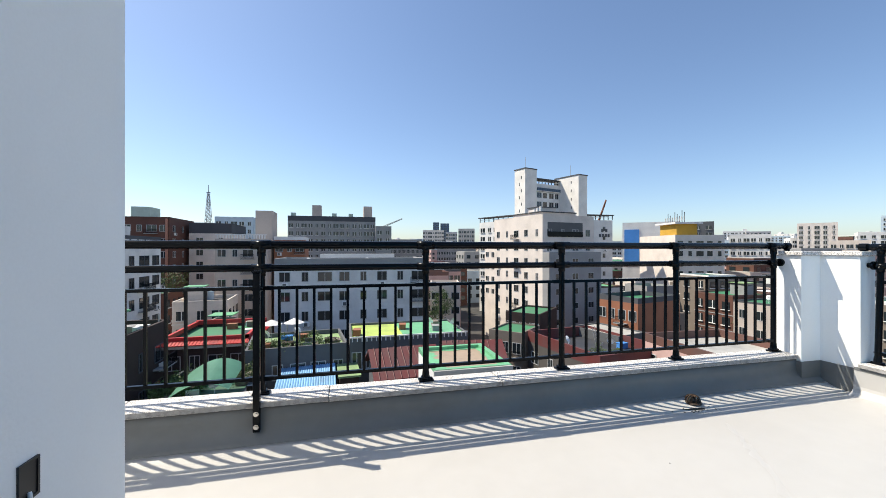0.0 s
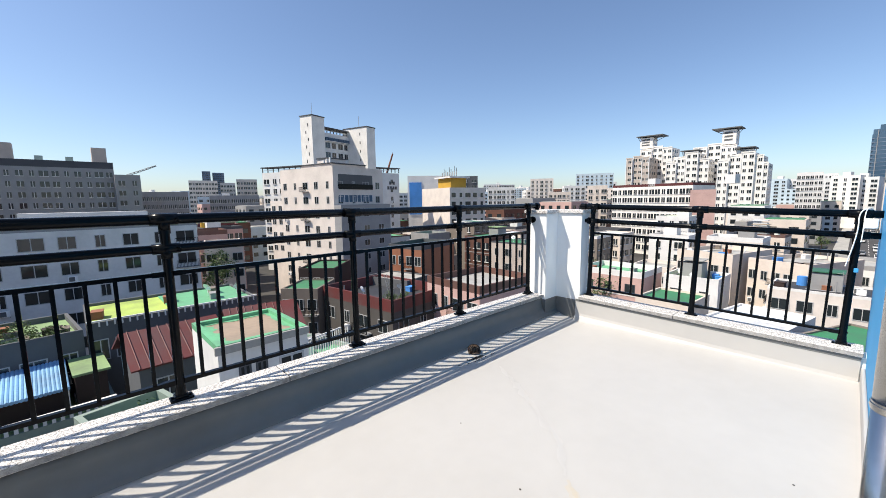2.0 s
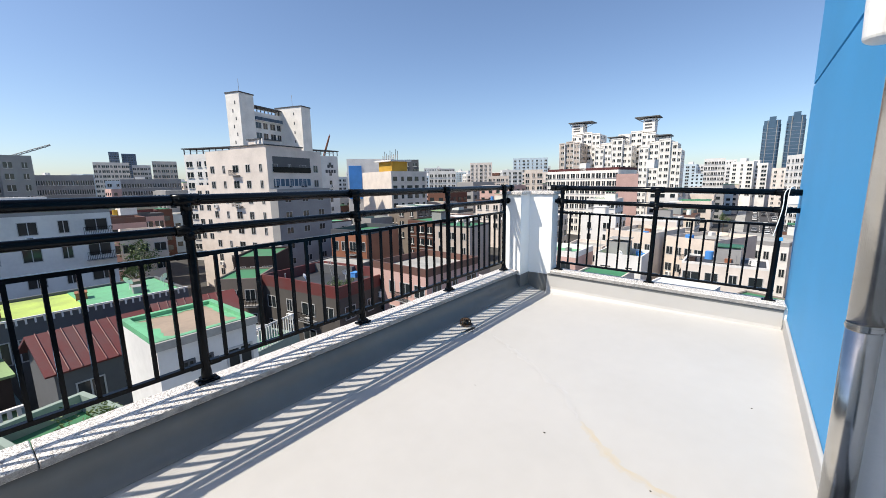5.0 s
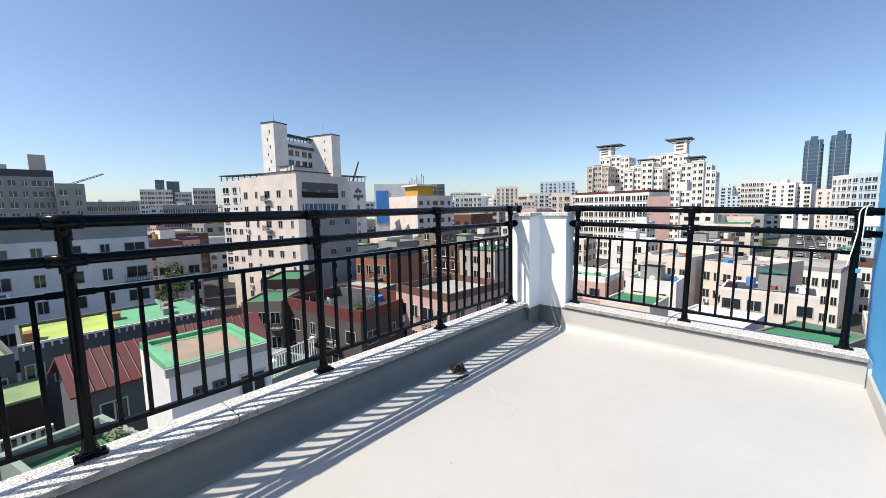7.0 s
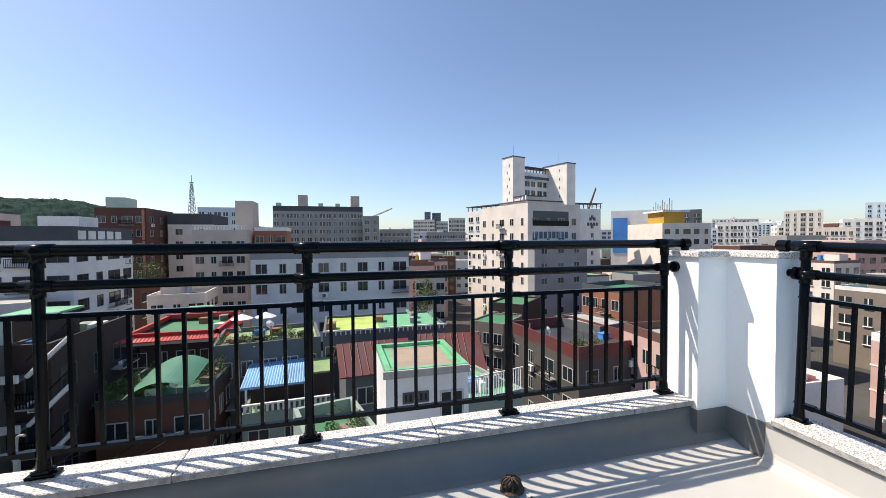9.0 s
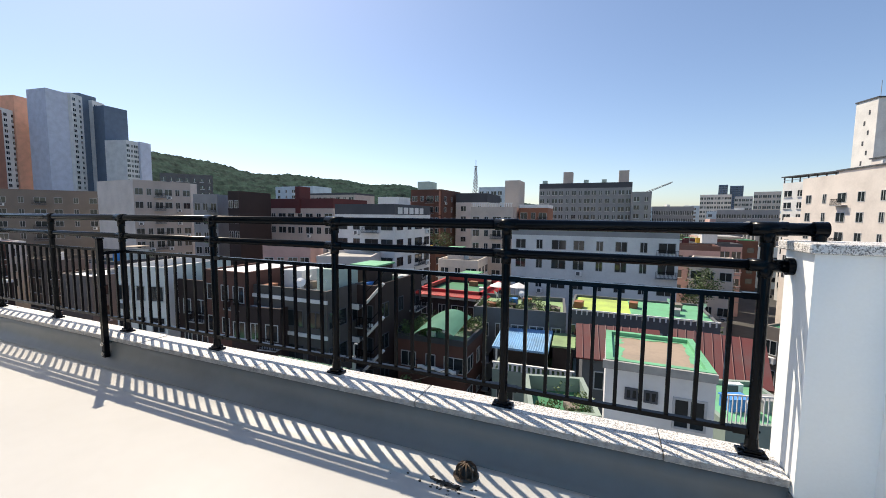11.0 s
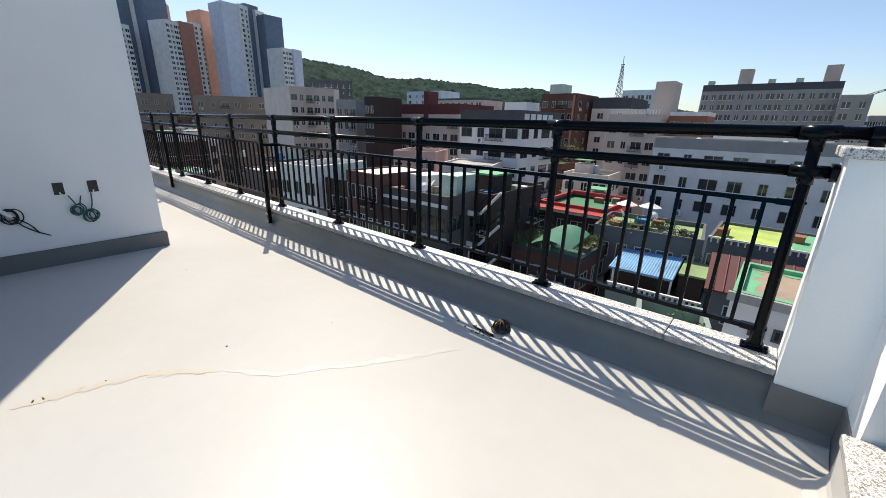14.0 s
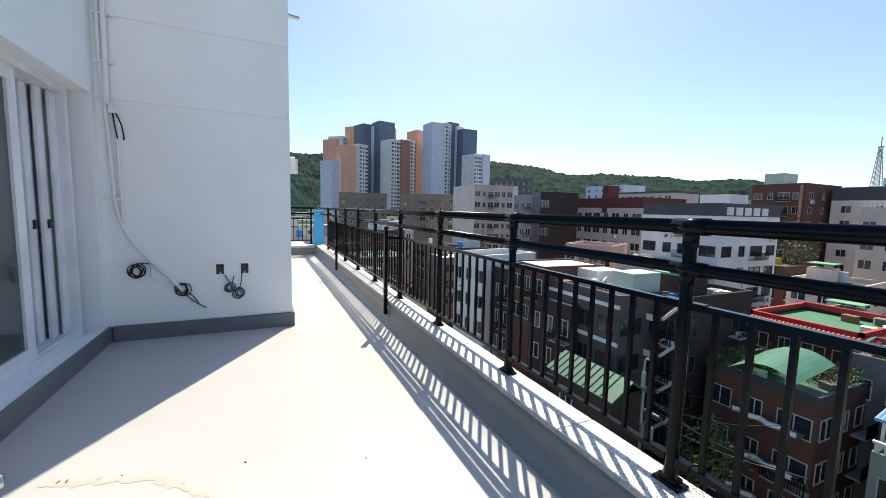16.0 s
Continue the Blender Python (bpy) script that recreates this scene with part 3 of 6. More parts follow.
dr = thing("roof_drain", (-1.49, -0.135, 0.014), "rusty cast-iron domed roof drain at the parapet foot", "drain")
bm = bmesh.new()
rod(bm, (0, 0, 0.0), (0, 0, 0.010), 0.066, 24, 0.055)
part("collar", bm, M["iron"], dr)
# solid black ball paints the darkness inside the dome
bm = bmesh.new()
bmesh.ops.create_uvsphere(bm, u_segments=20, v_segments=10, radius=0.05, matrix=Matrix.Translation((0, 0, 0.008)) @ Matrix.Diagonal((0.68, 0.68, 0.78, 1)))
part("core", bm, M["plastic_black"], dr, "solid black core for the dark inside")
for k in range(10):
    a = k * math.tau / 10
    pts = [(0.052 * math.cos(a) * f, 0.052 * math.sin(a) * f, 0.010 + 0.048 * g) for f, g in ((1, 0), (0.98, 0.35), (0.8, 0.75), (0.4, 0.98), (0.1, 1.0))]
    tube(pts, 0.005, "rib", M["iron"], dr)
rr = random.Random(3)
dirt = bmesh.new()
for k in range(70):
    a, d = rr.uniform(0, math.tau), rr.gauss(0, 0.07)
    bmesh.ops.create_icosphere(dirt, subdivisions=1, radius=rr.uniform(0.002, 0.006), matrix=Matrix.Translation((-1.57 + d * math.cos(a) * 1.6, -0.22 + d * math.sin(a) * 0.8, 0.002)) @ Matrix.Diagonal((1.6, 1, 0.4, 1)))
tagged(part("debris", dirt, M["dirt"]), "dark damp dirt and crumbs beside the drain", "debris", kind="stuff")

stain("drain_rust", "ochre rust stain round the roof drain", [(-1.62, -0.17), (-1.55, -0.20), (-1.46, -0.20), (-1.40, -0.16)], 0.035, M["stain"], 0.0016)
stain("drain_smear", "black damp smear beside the roof drain", [(-1.66, -0.19), (-1.60, -0.225), (-1.53, -0.235), (-1.47, -0.225)], 0.022, M["dirt"], 0.0022)

# stainless rain pipe
pipe = thing("rain_pipe", (-2.665, -2.453, 0.0), "polished stainless steel rain pipe on the wall corner", "pipe")
for z0, z1 in ((0.17, 0.86), (0.87, 5.1)):
    bm = bmesh.new()
    rod(bm, (0, 0, z0), (0, 0, z1), 0.043, 48)
    o = part("pipe_length", bm, M["steel"], pipe)
    for p in o.data.polygons:
        p.use_smooth = len(p.vertices) == 4
bm = bmesh.new()
rod(bm, (0, 0, 0.855), (0, 0, 0.875), 0.0445, 48)
rod(bm, (0, 0, 0.861), (0, 0, 0.869), 0.0465, 48)
part("sleeve", bm, M["steel"], pipe)
part("clamp", bbox(-0.02, 0.02, -0.054, -0.038, 0.856, 0.874, 0.003, 1), M["steel"], pipe)
tube([(0, 0, 0.2), (0, 0, 0.12), (-0.02, 0.02, 0.07), (-0.06, 0.07, 0.055), (-0.08, 0.09, 0.05)], 0.043, "outlet_elbow", M["steel"], pipe, "bent outlet elbow")
# closed black plug shows the darkness inside the pipe end
tube([(-0.078, 0.088, 0.05), (-0.084, 0.095, 0.048)], 0.037, "outlet_mouth", M["plastic_black"], pipe, "black plug for the dark pipe mouth")

# white lamp housing on the blue wall and cable at the railing end
lamp = thing("wall_lamp", (-2.46, -2.5, 1.75), "white plastic bulkhead lamp housing on the blue wall", "lamp")
part("back_plate", bbox(-0.06, 0.06, 0.0, 0.02, -0.02, 0.26, 0.006, 2), M["plastic_white"], lamp)
bm = bmesh.new()
rod(bm, (0, 0.075, 0.02), (0, 0.075, 0.20), 0.05, 24, 0.055)
bmesh.ops.create_uvsphere(bm, u_segments=24, v_segments=10, radius=0.05, matrix=Matrix.Translation((0, 0.075, 0.02)) @ Matrix.Diagonal((1, 1, 0.5, 1)))
rod(bm, (0, 0.075, 0.20), (0, 0.075, 0.215), 0.062, 24)
o = part("housing", bm, M["plastic_white"], lamp, smooth=False)
part("arm", bbox(-0.02, 0.02, 0.015, 0.06, 0.1, 0.14, 0.004, 1), M["plastic_white"], lamp)
cord = thing("cable_loop", (0.15, -2.44, 1.20), "white cable looped over the railing end with a small box", "cable")
tube([(0.0, 0.0, 0.03), (-0.03, 0.03, 0.045), (-0.035, 0.06, 0.0), (-0.04, 0.055, -0.1), (-0.035, 0.07, -0.22), (-0.04, 0.09, -0.33), (-0.04, 0.1, -0.38)], 0.004, "cable", M["plastic_white"], cord)
tube([(0.02, -0.02, 0.0), (-0.01, 0.0, 0.06), (-0.03, 0.03, 0.03), (-0.03, 0.03, -0.12), (-0.025, 0.035, -0.2)], 0.0035, "cable", M["plastic_white"], cord)
part("junction_box", bbox(-0.06, -0.03, -0.04, 0.03, -0.10, -0.03, 0.005, 1), M["plastic_white"], cord)
part("cable_tag", bbox(-0.05, -0.035, 0.03, 0.055, -0.42, -0.39, 0.003, 1), M["blue_wall"], cord, "small blue tag")

# ---------- sliding door ----------
door = tagged(thing("door_1", (0, 0, 0)), "white PVC multi-track sliding balcony door, partly open", "door", kind="structure")
fr = frame_grid("door_frame", [-4.76, -4.70, -3.03, -2.97], [0.13, 0.19, 2.16, 2.22], {(1, 1)}, -2.93, -2.72, M["pvc"])
place("door_frame", fr, door)
lf = frame_grid("door_leaf", [-4.08, -3.98, -3.09, -3.03], [0.19, 0.28, 2.07, 2.16], {(1, 1)}, -2.80, -2.75, M["pvc"])
leaf = place("door_leaf", lf, door)
place("pane", boxes_mesh("pane", [(-3.985, -3.085, -2.782, -2.768, 0.275, 2.075, 0)], [M["door_glass"]]), leaf, None, "dark reflecting glass pane")
for k in range(5):
    x0 = -4.70 + k * 0.115
    sash = part("stacked_sash", bbox(x0, x0 + 0.085, -2.775 - 0.04 * k - 0.03, -2.775 - 0.04 * k, 0.19, 2.16, 0.006, 1), M["pvc"], door)
    # greyer strip gives the thin shadow between two sashes
    part("sash_groove", bbox(x0 + 0.085, x0 + 0.115, -2.83 - 0.04 * k, -2.82 - 0.04 * k, 0.19, 2.16), M["win_frame"], door)
    if k in (1, 2):
        part("handle", bbox(x0 + 0.025, x0 + 0.05, -2.775 - 0.04 * k, -2.757 - 0.04 * k, 1.08, 1.15, 0.004, 1), M["plastic_black"], sash, "small dark latch handle")
for k in range(4):
    part("track", bbox(-4.70, -3.03, -2.90 + k * 0.045, -2.888 + k * 0.045, 0.19, 0.205), M["pvc"], door)

# ---------- cables and conduits on the white wall ----------
WX = -4.955
con = thing("conduit", (WX + 0.022, 0, 0), "white painted conduit pair in the wall corner", "conduit")
tube([(0, -2.55, 5.0), (0, -2.55, 3.3), (0.0, -2.55, 2.6), (0, -2.53, 2.2), (0, -2.50, 1.5), (0, -2.49, 1.2), (0.0, -2.40, 0.95), (0.005, -2.25, 0.76), (0.01, -2.08, 0.55), (0.012, -2.0, 0.46)], 0.018, "conduit_pipe", M["white_paint"], con)
tube([(0.01, -2.50, 5.0), (0.01, -2.50, 3.2), (0.02, -2.50, 2.5), (0.02, -2.51, 2.15)], 0.021, "conduit_pipe", M["white_paint"], con)
tube([(0, -2.46, 2.05), (0, -2.45, 1.6), (0, -2.44, 1.1)], 0.013, "conduit_pipe", M["white_paint"], con)
for z in (2.9, 2.5, 1.32):
    part("clip", bbox(-0.02, 0.026, -2.58, -2.44, z, z + 0.02, 0.003, 1), M["plastic_white"], con)
part("junction_box", bbox(-0.02, 0.03, -2.50, -2.43, 2.08, 2.16, 0.004, 1), M["plastic_white"], con)
tube([(0.02, -2.45, 2.09), (0.03, -2.42, 2.02), (0.03, -2.40, 1.95), (0.03, -2.395, 1.85)], 0.006, "loose_wire", M["rubber"], con, "black loose wire end")
tube([(0.02, -2.47, 2.09), (0.03, -2.46, 1.98), (0.03, -2.44, 1.86)], 0.006, "loose_wire", M["rubber"], con, "black loose wire end")


def coil(name, label, y, z, r, mat, turns, tails):
    c = thing(name, (WX + 0.012, y, z), label, "cable")
    rr = random.Random(int(abs(y) * 100))
    for k in range(turns):
        a0, dy, dz, q = rr.uniform(0, 6), rr.uniform(-0.02, 0.02), rr.uniform(-0.015, 0.015), r * rr.uniform(0.75, 1.1)
        pts = [(0.004 + 0.006 * k, dy + q * math.cos(a0 + i * math.tau / 9), dz + q * 1.15 * math.sin(a0 + i * math.tau / 9)) for i in range(9)]
        tube(pts, 0.0045, "loop", mat, c, cyclic=True)
    for t in tails:
        tube([(0.01, *p) for p in t], 0.005, "tail", mat, c)
    return c


coil("cable_coil", "dark coiled cable hanging on the white wall", -2.36, 0.66, 0.06, M["rubber"], 6, [[(0.0, 0.06), (0.06, 0.09), (0.10, 0.06)]])
coil("cable_coil", "dark tangled cable at the conduit end", -2.0, 0.47, 0.055, M["rubber"], 5, [[(0.0, -0.03), (0.05, -0.10), (0.12, -0.16), (0.19, -0.20)], [(-0.03, 0.02), (0.04, -0.04), (0.10, -0.10), (0.13, -0.17)]])
coil("cable_coil", "dark green coiled cable below two wall boxes", -1.60, 0.46, 0.038, M["cable_green"], 5, [[(0.02, 0.04), (0.04, 0.12)], [(0.0, 0.04), (-0.04, 0.13)]])
coil("cable_coil", "dark green coiled cable below two wall boxes", -1.52, 0.40, 0.042, M["cable_green"], 5, [[(0.0, 0.04), (0.03, 0.10), (0.03, 0.2)]])
wc = thing("white_cable", (WX + 0.012, 0, 0), "white cable bending out of the conduit", "cable")
tube([(0, -2.24, 0.70), (0, -2.26, 0.62), (0, -2.22, 0.55), (0, -2.14, 0.51), (0, -2.05, 0.50)], 0.011, "cable", M["plastic_white"], wc)
for y in (-1.685, -1.462):
    bx = thing("wall_box", (WX, y, 0.65), "open black electrical box set in the white wall", "electrical box", "wall boxes")
    place("box_frame", frame_grid("box_frame", [-0.034, -0.027, 0.027, 0.034], [-0.05, -0.043, 0.043, 0.05], {(1, 1)}, -0.006, 0.0, M["plastic_black"]), bx, pose(0, 0, 0, 0, 0, 90))
    # thin black plate on the wall paints the darkness of the hole
    part("box_cavity", bbox(0.0005, 0.003, -0.03, 0.03, -0.046, 0.046), M["plastic_black"], bx, "black plate for the dark cavity")
    tube([(0.004, 0.0, -0.03), (0.02, -0.01 if y > -1.6 else 0.01, -0.06), (0.015, -0.04 if y > -1.6 else 0.05, -0.11)], 0.005, "wire", M["plastic_white"], bx, "thin white wire")
ol = thing("outdoor_lamp", (-5.7, -1.01, 1.78), "white bulkhead lamp on the side of the white wall", "lamp")
part("bracket", bbox(-0.05, 0.05, 0.0, 0.03, 0.03, 0.13, 0.005, 1), M["plastic_white"], ol)
bm = bmesh.new()
rod(bm, (0, 0.08, -0.08), (0, 0.08, 0.10), 0.05, 20)
rod(bm, (0, 0.02, 0.1), (0, 0.1, 0.1), 0.025, 12)
part("globe", bm, M["plastic_white"], ol)
sp = thing("roof_spout", (-5.2, -1.01, 3.34), "small grey spout near the wall top", "spout")
bm = bmesh.new()
rod(bm, (0, -0.02, 0), (0, 0.13, -0.015), 0.022, 14)
part("spout_tube", bm, M["steel"], sp)

# ---------- city: north side ----------
h1 = block("house", "white rendered house with a peeling green and brown flat roof", (-0.68, 12.36), (2.53, 12.36), -3.54, 3.77, "white", roof="earth", rows=0, band="r_mint", parapet=0.22)
wapt = block("apartment_house", "white four-storey apartment house with air conditioners", (-13.7, 56.0), (8.0, 56.0), -0.10, 11, "white", rows=5, cols=8, band="grey", parapet=1.3, balc=0.35, top_gap=0.6)
lime = block("warehouse", "long low building with a lime and mint green roof", (-3.7, 35.5), (8.1, 35.5), -7.28, 8, "midgrey", roof="lime", rows=1, cols=9, parapet=0.3, wh=1.6)
redtile = block("house", "brick house with a green flat roof and red tiled eaves", (-21.2, 40.0), (-13.4, 40.0), -7.72, 9.5, "darkbrick", roof="green", rows=2, cols=4, faces="fr", parapet=0.35)
canopyh = block("house", "red brick corner house with a planted roof under an awning", (-17.8, 28.5), (-11.3, 28.5), -9.27, 7, "brick", roof="darkgreen", rows=3, cols=3, band="r_darkroof", faces="fr", parapet=0.5)
villa = block("house", "grey brick villa with curved white balcony bands", (-28.9, 22.0), (-20.4, 22.0), -4.59, 8, "greybrick", rows=4, cols=4, ww=2.6, faces="fr", roof="concrete", style="dark", balc=0.0)
villa2 = block("house", "dark brick house beside the curved villa", (-23.0, 26.0), (-18.6, 26.0), -4.66, 9, "darkbrick", rows=4, cols=3, faces="fr", roof="green", style="dark", balc=0.5)
wh2 = block("apartment_house", "white apartment house with a black band along the roof", (-41.3, 50.0), (-30.3, 50.0), 2.97, 13, "white", rows=5, cols=4, faces="fr", side_cols=4, band="dark", parapet=1.6, style="dark", ww=2.0, balc=0.4)
redband = block("apartment_house", "pale apartment house with a dark red roof band", (-70.3, 62.0), (-51.0, 62.0), 4.51, 12, "beige", rows=5, cols=8, band="maroon", parapet=2.0, ww=1.9)
slab = block("apartment_house", "long grey apartment slab with a black roof edge", (-23.7, 145.0), (7.0, 145.0), 13.17, 12, "grey", rows=7, cols=14, far=True, band="dark", parapet=1.8, ww=1.3)
gong = block("apartment_house", "white gabled apartment house with a dark roof", (-39.3, 100.0), (-30.3, 100.0), 7.35, 14, "offwhite", rows=6, cols=2, band="dark", parapet=2.4)
bterr = block("apartment_house", "pale grey house with a balustraded roof terrace", (-27.5, 78.0), (-18.5, 78.0), 3.18, 10, "beige", rows=5, cols=4, parapet=1.0)
block("stair_tower", "plain beige stair tower above the roofs", (-22.2, 86.0), (-18.9, 86.0), 9.31, 6, "beige", rows=0)
block("apartment_house", "brick house with a white balustrade on its terrace", (-18.0, 82.0), (-12.1, 82.0), 3.79, 9, "orange", rows=3, cols=3, band="white")
redhouse = block("apartment_house", "red-brown apartment house with stepped roof storeys", (-49.1, 92.0), (-40.2, 92.0), 8.06, 14, "brick", rows=6, cols=4, faces="fr", balc=0.3)
block("roof_house", "pale stair head on the roof", (-48.6, 95.0), (-45.1, 95.0), 10.42, 5, "palegreen", rows=0)
block("apartment_house", "grey stepped apartment house end", (6.8, 142.0), (12.6, 142.0), 9.69, 12, "grey", rows=6, cols=2, far=True)
block("apartment_house", "far pale building row behind the brick house", (-71.3, 120.0), (-63.4, 120.0), 6.05, 12, "pink", rows=4, cols=5, far=True)
block("apartment_house", "bluish-grey building behind the slab", (-48.4, 150.0), (-36.0, 150.0), 12.73, 12, "paleblue", rows=5, cols=5, far=True)
block("apartment_house", "flat beige building with a dark overhanging roof", (-115.2, 125.0), (-90.3, 125.0), 9.69, 14, "beige", rows=3, cols=8, far=True, band="dark")
block("apartment_house", "far white block on the slope", (-155.6, 150.0), (-132.0, 150.0), 14.94, 14, "paleblue", rows=4, cols=5, far=True)
beige = block("apartment_house", "beige apartment house with lit plain gable", (28.6, 80.1), (31.8, 63.9), 7.80, 13, "offwhite", rows=9, cols=5, faces="fr", side_cols=4, balc=0.3, parapet=0.9, top_gap=1.8, ww=1.2)
tower = block("tower_block", "tall white apartment tower slab between two shafts", (52.5, 106.3), (62.8, 109.4), 21.4, 9, "white", rows=0, parapet=0.6)
shaft1 = block("tower_shaft", "tall cream lift shaft of the apartment tower", (47.7, 103.8), (52.2, 105.2), 25.2, 4.6, "ivory", rows=0, parapet=0.5)
shaft2 = block("tower_shaft", "tall cream lift shaft of the apartment tower", (64.4, 102.0), (68.1, 103.1), 23.7, 9.5, "ivory", rows=0, parapet=0.5)
swing = block("apartment_house", "white stepped wing of the apartment tower", (38.9, 119.3), (46.2, 101.4), 9.9, 10, "white", rows=9, cols=6, far=True, faces="f", parapet=0.9, ww=2.0)
wing = block("apartment_house", "white wing with roof pergola and wall lettering", (65.5, 104.0), (77.8, 104.0), 10.30, 12, "white", rows=8, cols=2, ww=1.6, parapet=1.0, faces="f")
bluepanel = block("apartment_house", "white commercial block with a blue wall panel", (89.9, 114.5), (102.7, 102.9), 10.43, 16, "white", rows=0, parapet=1.0)
cream = block("apartment_house", "cream block with window bands and antennas", (88.8, 105.0), (84.8, 86.9), 5.22, 14, "offwhite", rows=9, cols=2, faces="r", side_cols=5, far=True)
block("office_block", "grey office block with vertical lettering", (131.8, 130.3), (139.0, 122.5), 12.41, 16, "midgrey", rows=10, cols=3, far=True)
block("apartment_house", "white apartment house, five bays", (157.6, 131.5), (166.1, 120.4), 7.50, 14, "white", rows=10, cols=6, far=True)
block("apartment_house", "pale tower of slender flats", (245.4, 164.0), (254.1, 150.1), 15.82, 20, "offwhite", rows=16, cols=5, far=True, wh=1.7)
block("apartment_house", "cream apartment house in the middle distance", (188.3, 114.0), (194.0, 104.0), 4.80, 16, "cream", rows=9, cols=5, far=True)
block("apartment_house", "grey flats behind the pillar", (305.8, 159.8), (318.2, 133.6), 21.19, 20, "paleblue", rows=18, cols=8, far=True)
block("apartment_house", "cream block beside the brick roofed flats", (157.4, 76.7), (160.7, 69.5), 6.49, 14, "cream", rows=8, cols=3, far=True)
block("apartment_house", "far pale apartment slab block", (54.1, 292.1), (69.8, 288.5), 15.92, 16, "offwhite", rows=13, cols=9, far=True)
block("apartment_house", "far pale apartment slab block", (73.7, 297.9), (82.5, 295.4), 14.98, 16, "offwhite", rows=13, cols=5, far=True)
block("apartment_house", "far pale flats with grey roof", (69.2, 247.2), (79.5, 244.0), 14.92, 16, "cream", rows=12, cols=6, far=True)
block("tower_block", "far blue-grey glass tower block", (131.7, 602.7), (141.1, 600.6), 43.77, 20, "slate", rows=26, cols=4, far=True)
block("tower_block", "far blue-grey glass tower block", (148.0, 619.5), (161.8, 615.9), 43.42, 20, "slate", rows=26, cols=5, far=True)
block("apartment_house", "long low grey apartment slab", (15.3, 166.7), (28.5, 164.7), 5.49, 12, "grey", rows=5, cols=12, far=True)
block("apartment_house", "long low grey apartment slab", (39.5, 182.7), (57.6, 177.5), 4.46, 12, "grey", rows=5, cols=12, far=True)

# ---------- city: east side ----------
bricktop = block("apartment_house", "long cream flats with brick-red roof edge", (147.7, 61.8), (141.2, 33.6), 5.84, 14, "ivory", rows=12, cols=14, far=True, band="maroon", parapet=0.9, ww=1.9, wh=1.7)


def stepped_tower(label, x, bays, wall, depth=12, fh=2.95, group="eastern residential towers"):
    """Residential tower facing west: bays (y left, y right, top) side by side, with window grid, floor bands and corner ribs."""
    b = thing("tower_block", (x, 0, GZ), label, "building", group)
    ROOM.append((x + depth / 2, (bays[0][0] + bays[-1][1]) / 2, (bays[0][0] - bays[-1][1]) / 2 + 2))
    glass, trim = [], []
    for q, (ya, yb, zt) in enumerate(bays):
        h = zt - GZ
        back = 0.9 * (q % 2)
        place("bay", boxes_mesh("bay", [(back, depth, yb, ya, 0, h, 0)], [M[wall]]), b)
        place("bay_parapet", boxes_mesh("bay_parapet", [(back - 0.15, back + 0.1, yb, ya, h, h + 0.5, 0), (back + 0.1, depth, ya - 0.25, ya, h, h + 0.5, 0)], [M[wall]]), b)
        n = max(1, round((ya - yb) / 2.3))
        cell = (ya - yb) / n
        z = h - 2.3
        while z > h - 48 and z > 2:
            for k in range(n):
                y0 = yb + cell * k + cell * 0.18
                y1 = y0 + cell * (0.6 if (k + q) % 3 else 0.45)
                glass.append((back - 0.04, back, y0, y1, z, z + 1.35, 0))
                trim.append((back - 0.07, back - 0.03, (y0 + y1) / 2 - 0.06, (y0 + y1) / 2 + 0.06, z, z + 1.35, 0))
                trim.append((back - 0.12, back, y0 - 0.1, y1 + 0.1, z - 0.16, z, 0))
            yy = 1.5
            while yy < depth - 1.6:
                glass.append((back + yy, back + yy + 1.2, yb - 0.04, yb, z, z + 1.5, 0))
                yy += 3.0
            z -= fh
        trim += [(back - 0.2, back, ya - 0.35, ya, 0, h, 0), (back - 0.2, back, yb, yb + 0.35, 0, h, 0)]
    tagged(place("glazing", boxes_mesh("glazing", glass, [M["pane"]]), b), kind="stuff")
    tagged(place("window_trim", boxes_mesh("window_trim", trim, [M["white"]]), b), kind="stuff")
    return b


def crown(b, ya, yb, z0, z1, plate, x0=1.0):
    """Lift crown with louvres under a winged roof plate with slanting struts."""
    add_box(b, "crown", x0, x0 + 7, yb, ya, z0, z1, "ivory", "cream lift crown")
    for j in range(3):
        zz = z0 + (z1 - z0) * (0.25 + 0.24 * j)
        add_box(b, "crown_louvre", x0 - 0.08, x0, yb + (ya - yb) * 0.25, yb + (ya - yb) * 0.85, zz, zz + (z1 - z0) * 0.12, "midgrey", "grey louvre")
    p0, p1 = plate
    add_box(b, "wing_roof", x0 - 1.5, x0 + 8, p1, p0, z1 + 0.5, z1 + 0.95, "midgrey", "grey winged roof plate")
    for ys, ye in ((ya, p0 - 0.3), (yb, p1 + 0.3)):
        for xx in (x0, x0 + 5):
            bm = bmesh.new()
            rod(bm, (xx, ys, z1 - 1.6 - GZ), (xx, ye, z1 + 0.5 - GZ), 0.12, 6)
            part("roof_strut", bm, M["midgrey"], b)


brown_t = stepped_tower("narrow brown-grey flats tower", 205.0, [(79.8, 76.6, 20.6), (76.6, 72.2, 21.4), (72.2, 68.6, 20.6)], "beige")
wing1 = stepped_tower("cream residential tower with a winged roof", 216.0, [(77.0, 71.5, 25.4), (71.5, 66.6, 26.6), (66.6, 62.0, 25.6), (62.0, 59.9, 20.2)], "ivory")
crown(wing1, 77.6, 71.6, 26.4, 31.8, (79.2, 66.6))
step1 = stepped_tower("cream stepped residential tower", 210.0, [(62.6, 58.2, 17.6), (58.2, 54.6, 19.8), (54.6, 49.2, 21.6), (49.2, 45.0, 18.2)], "ivory")
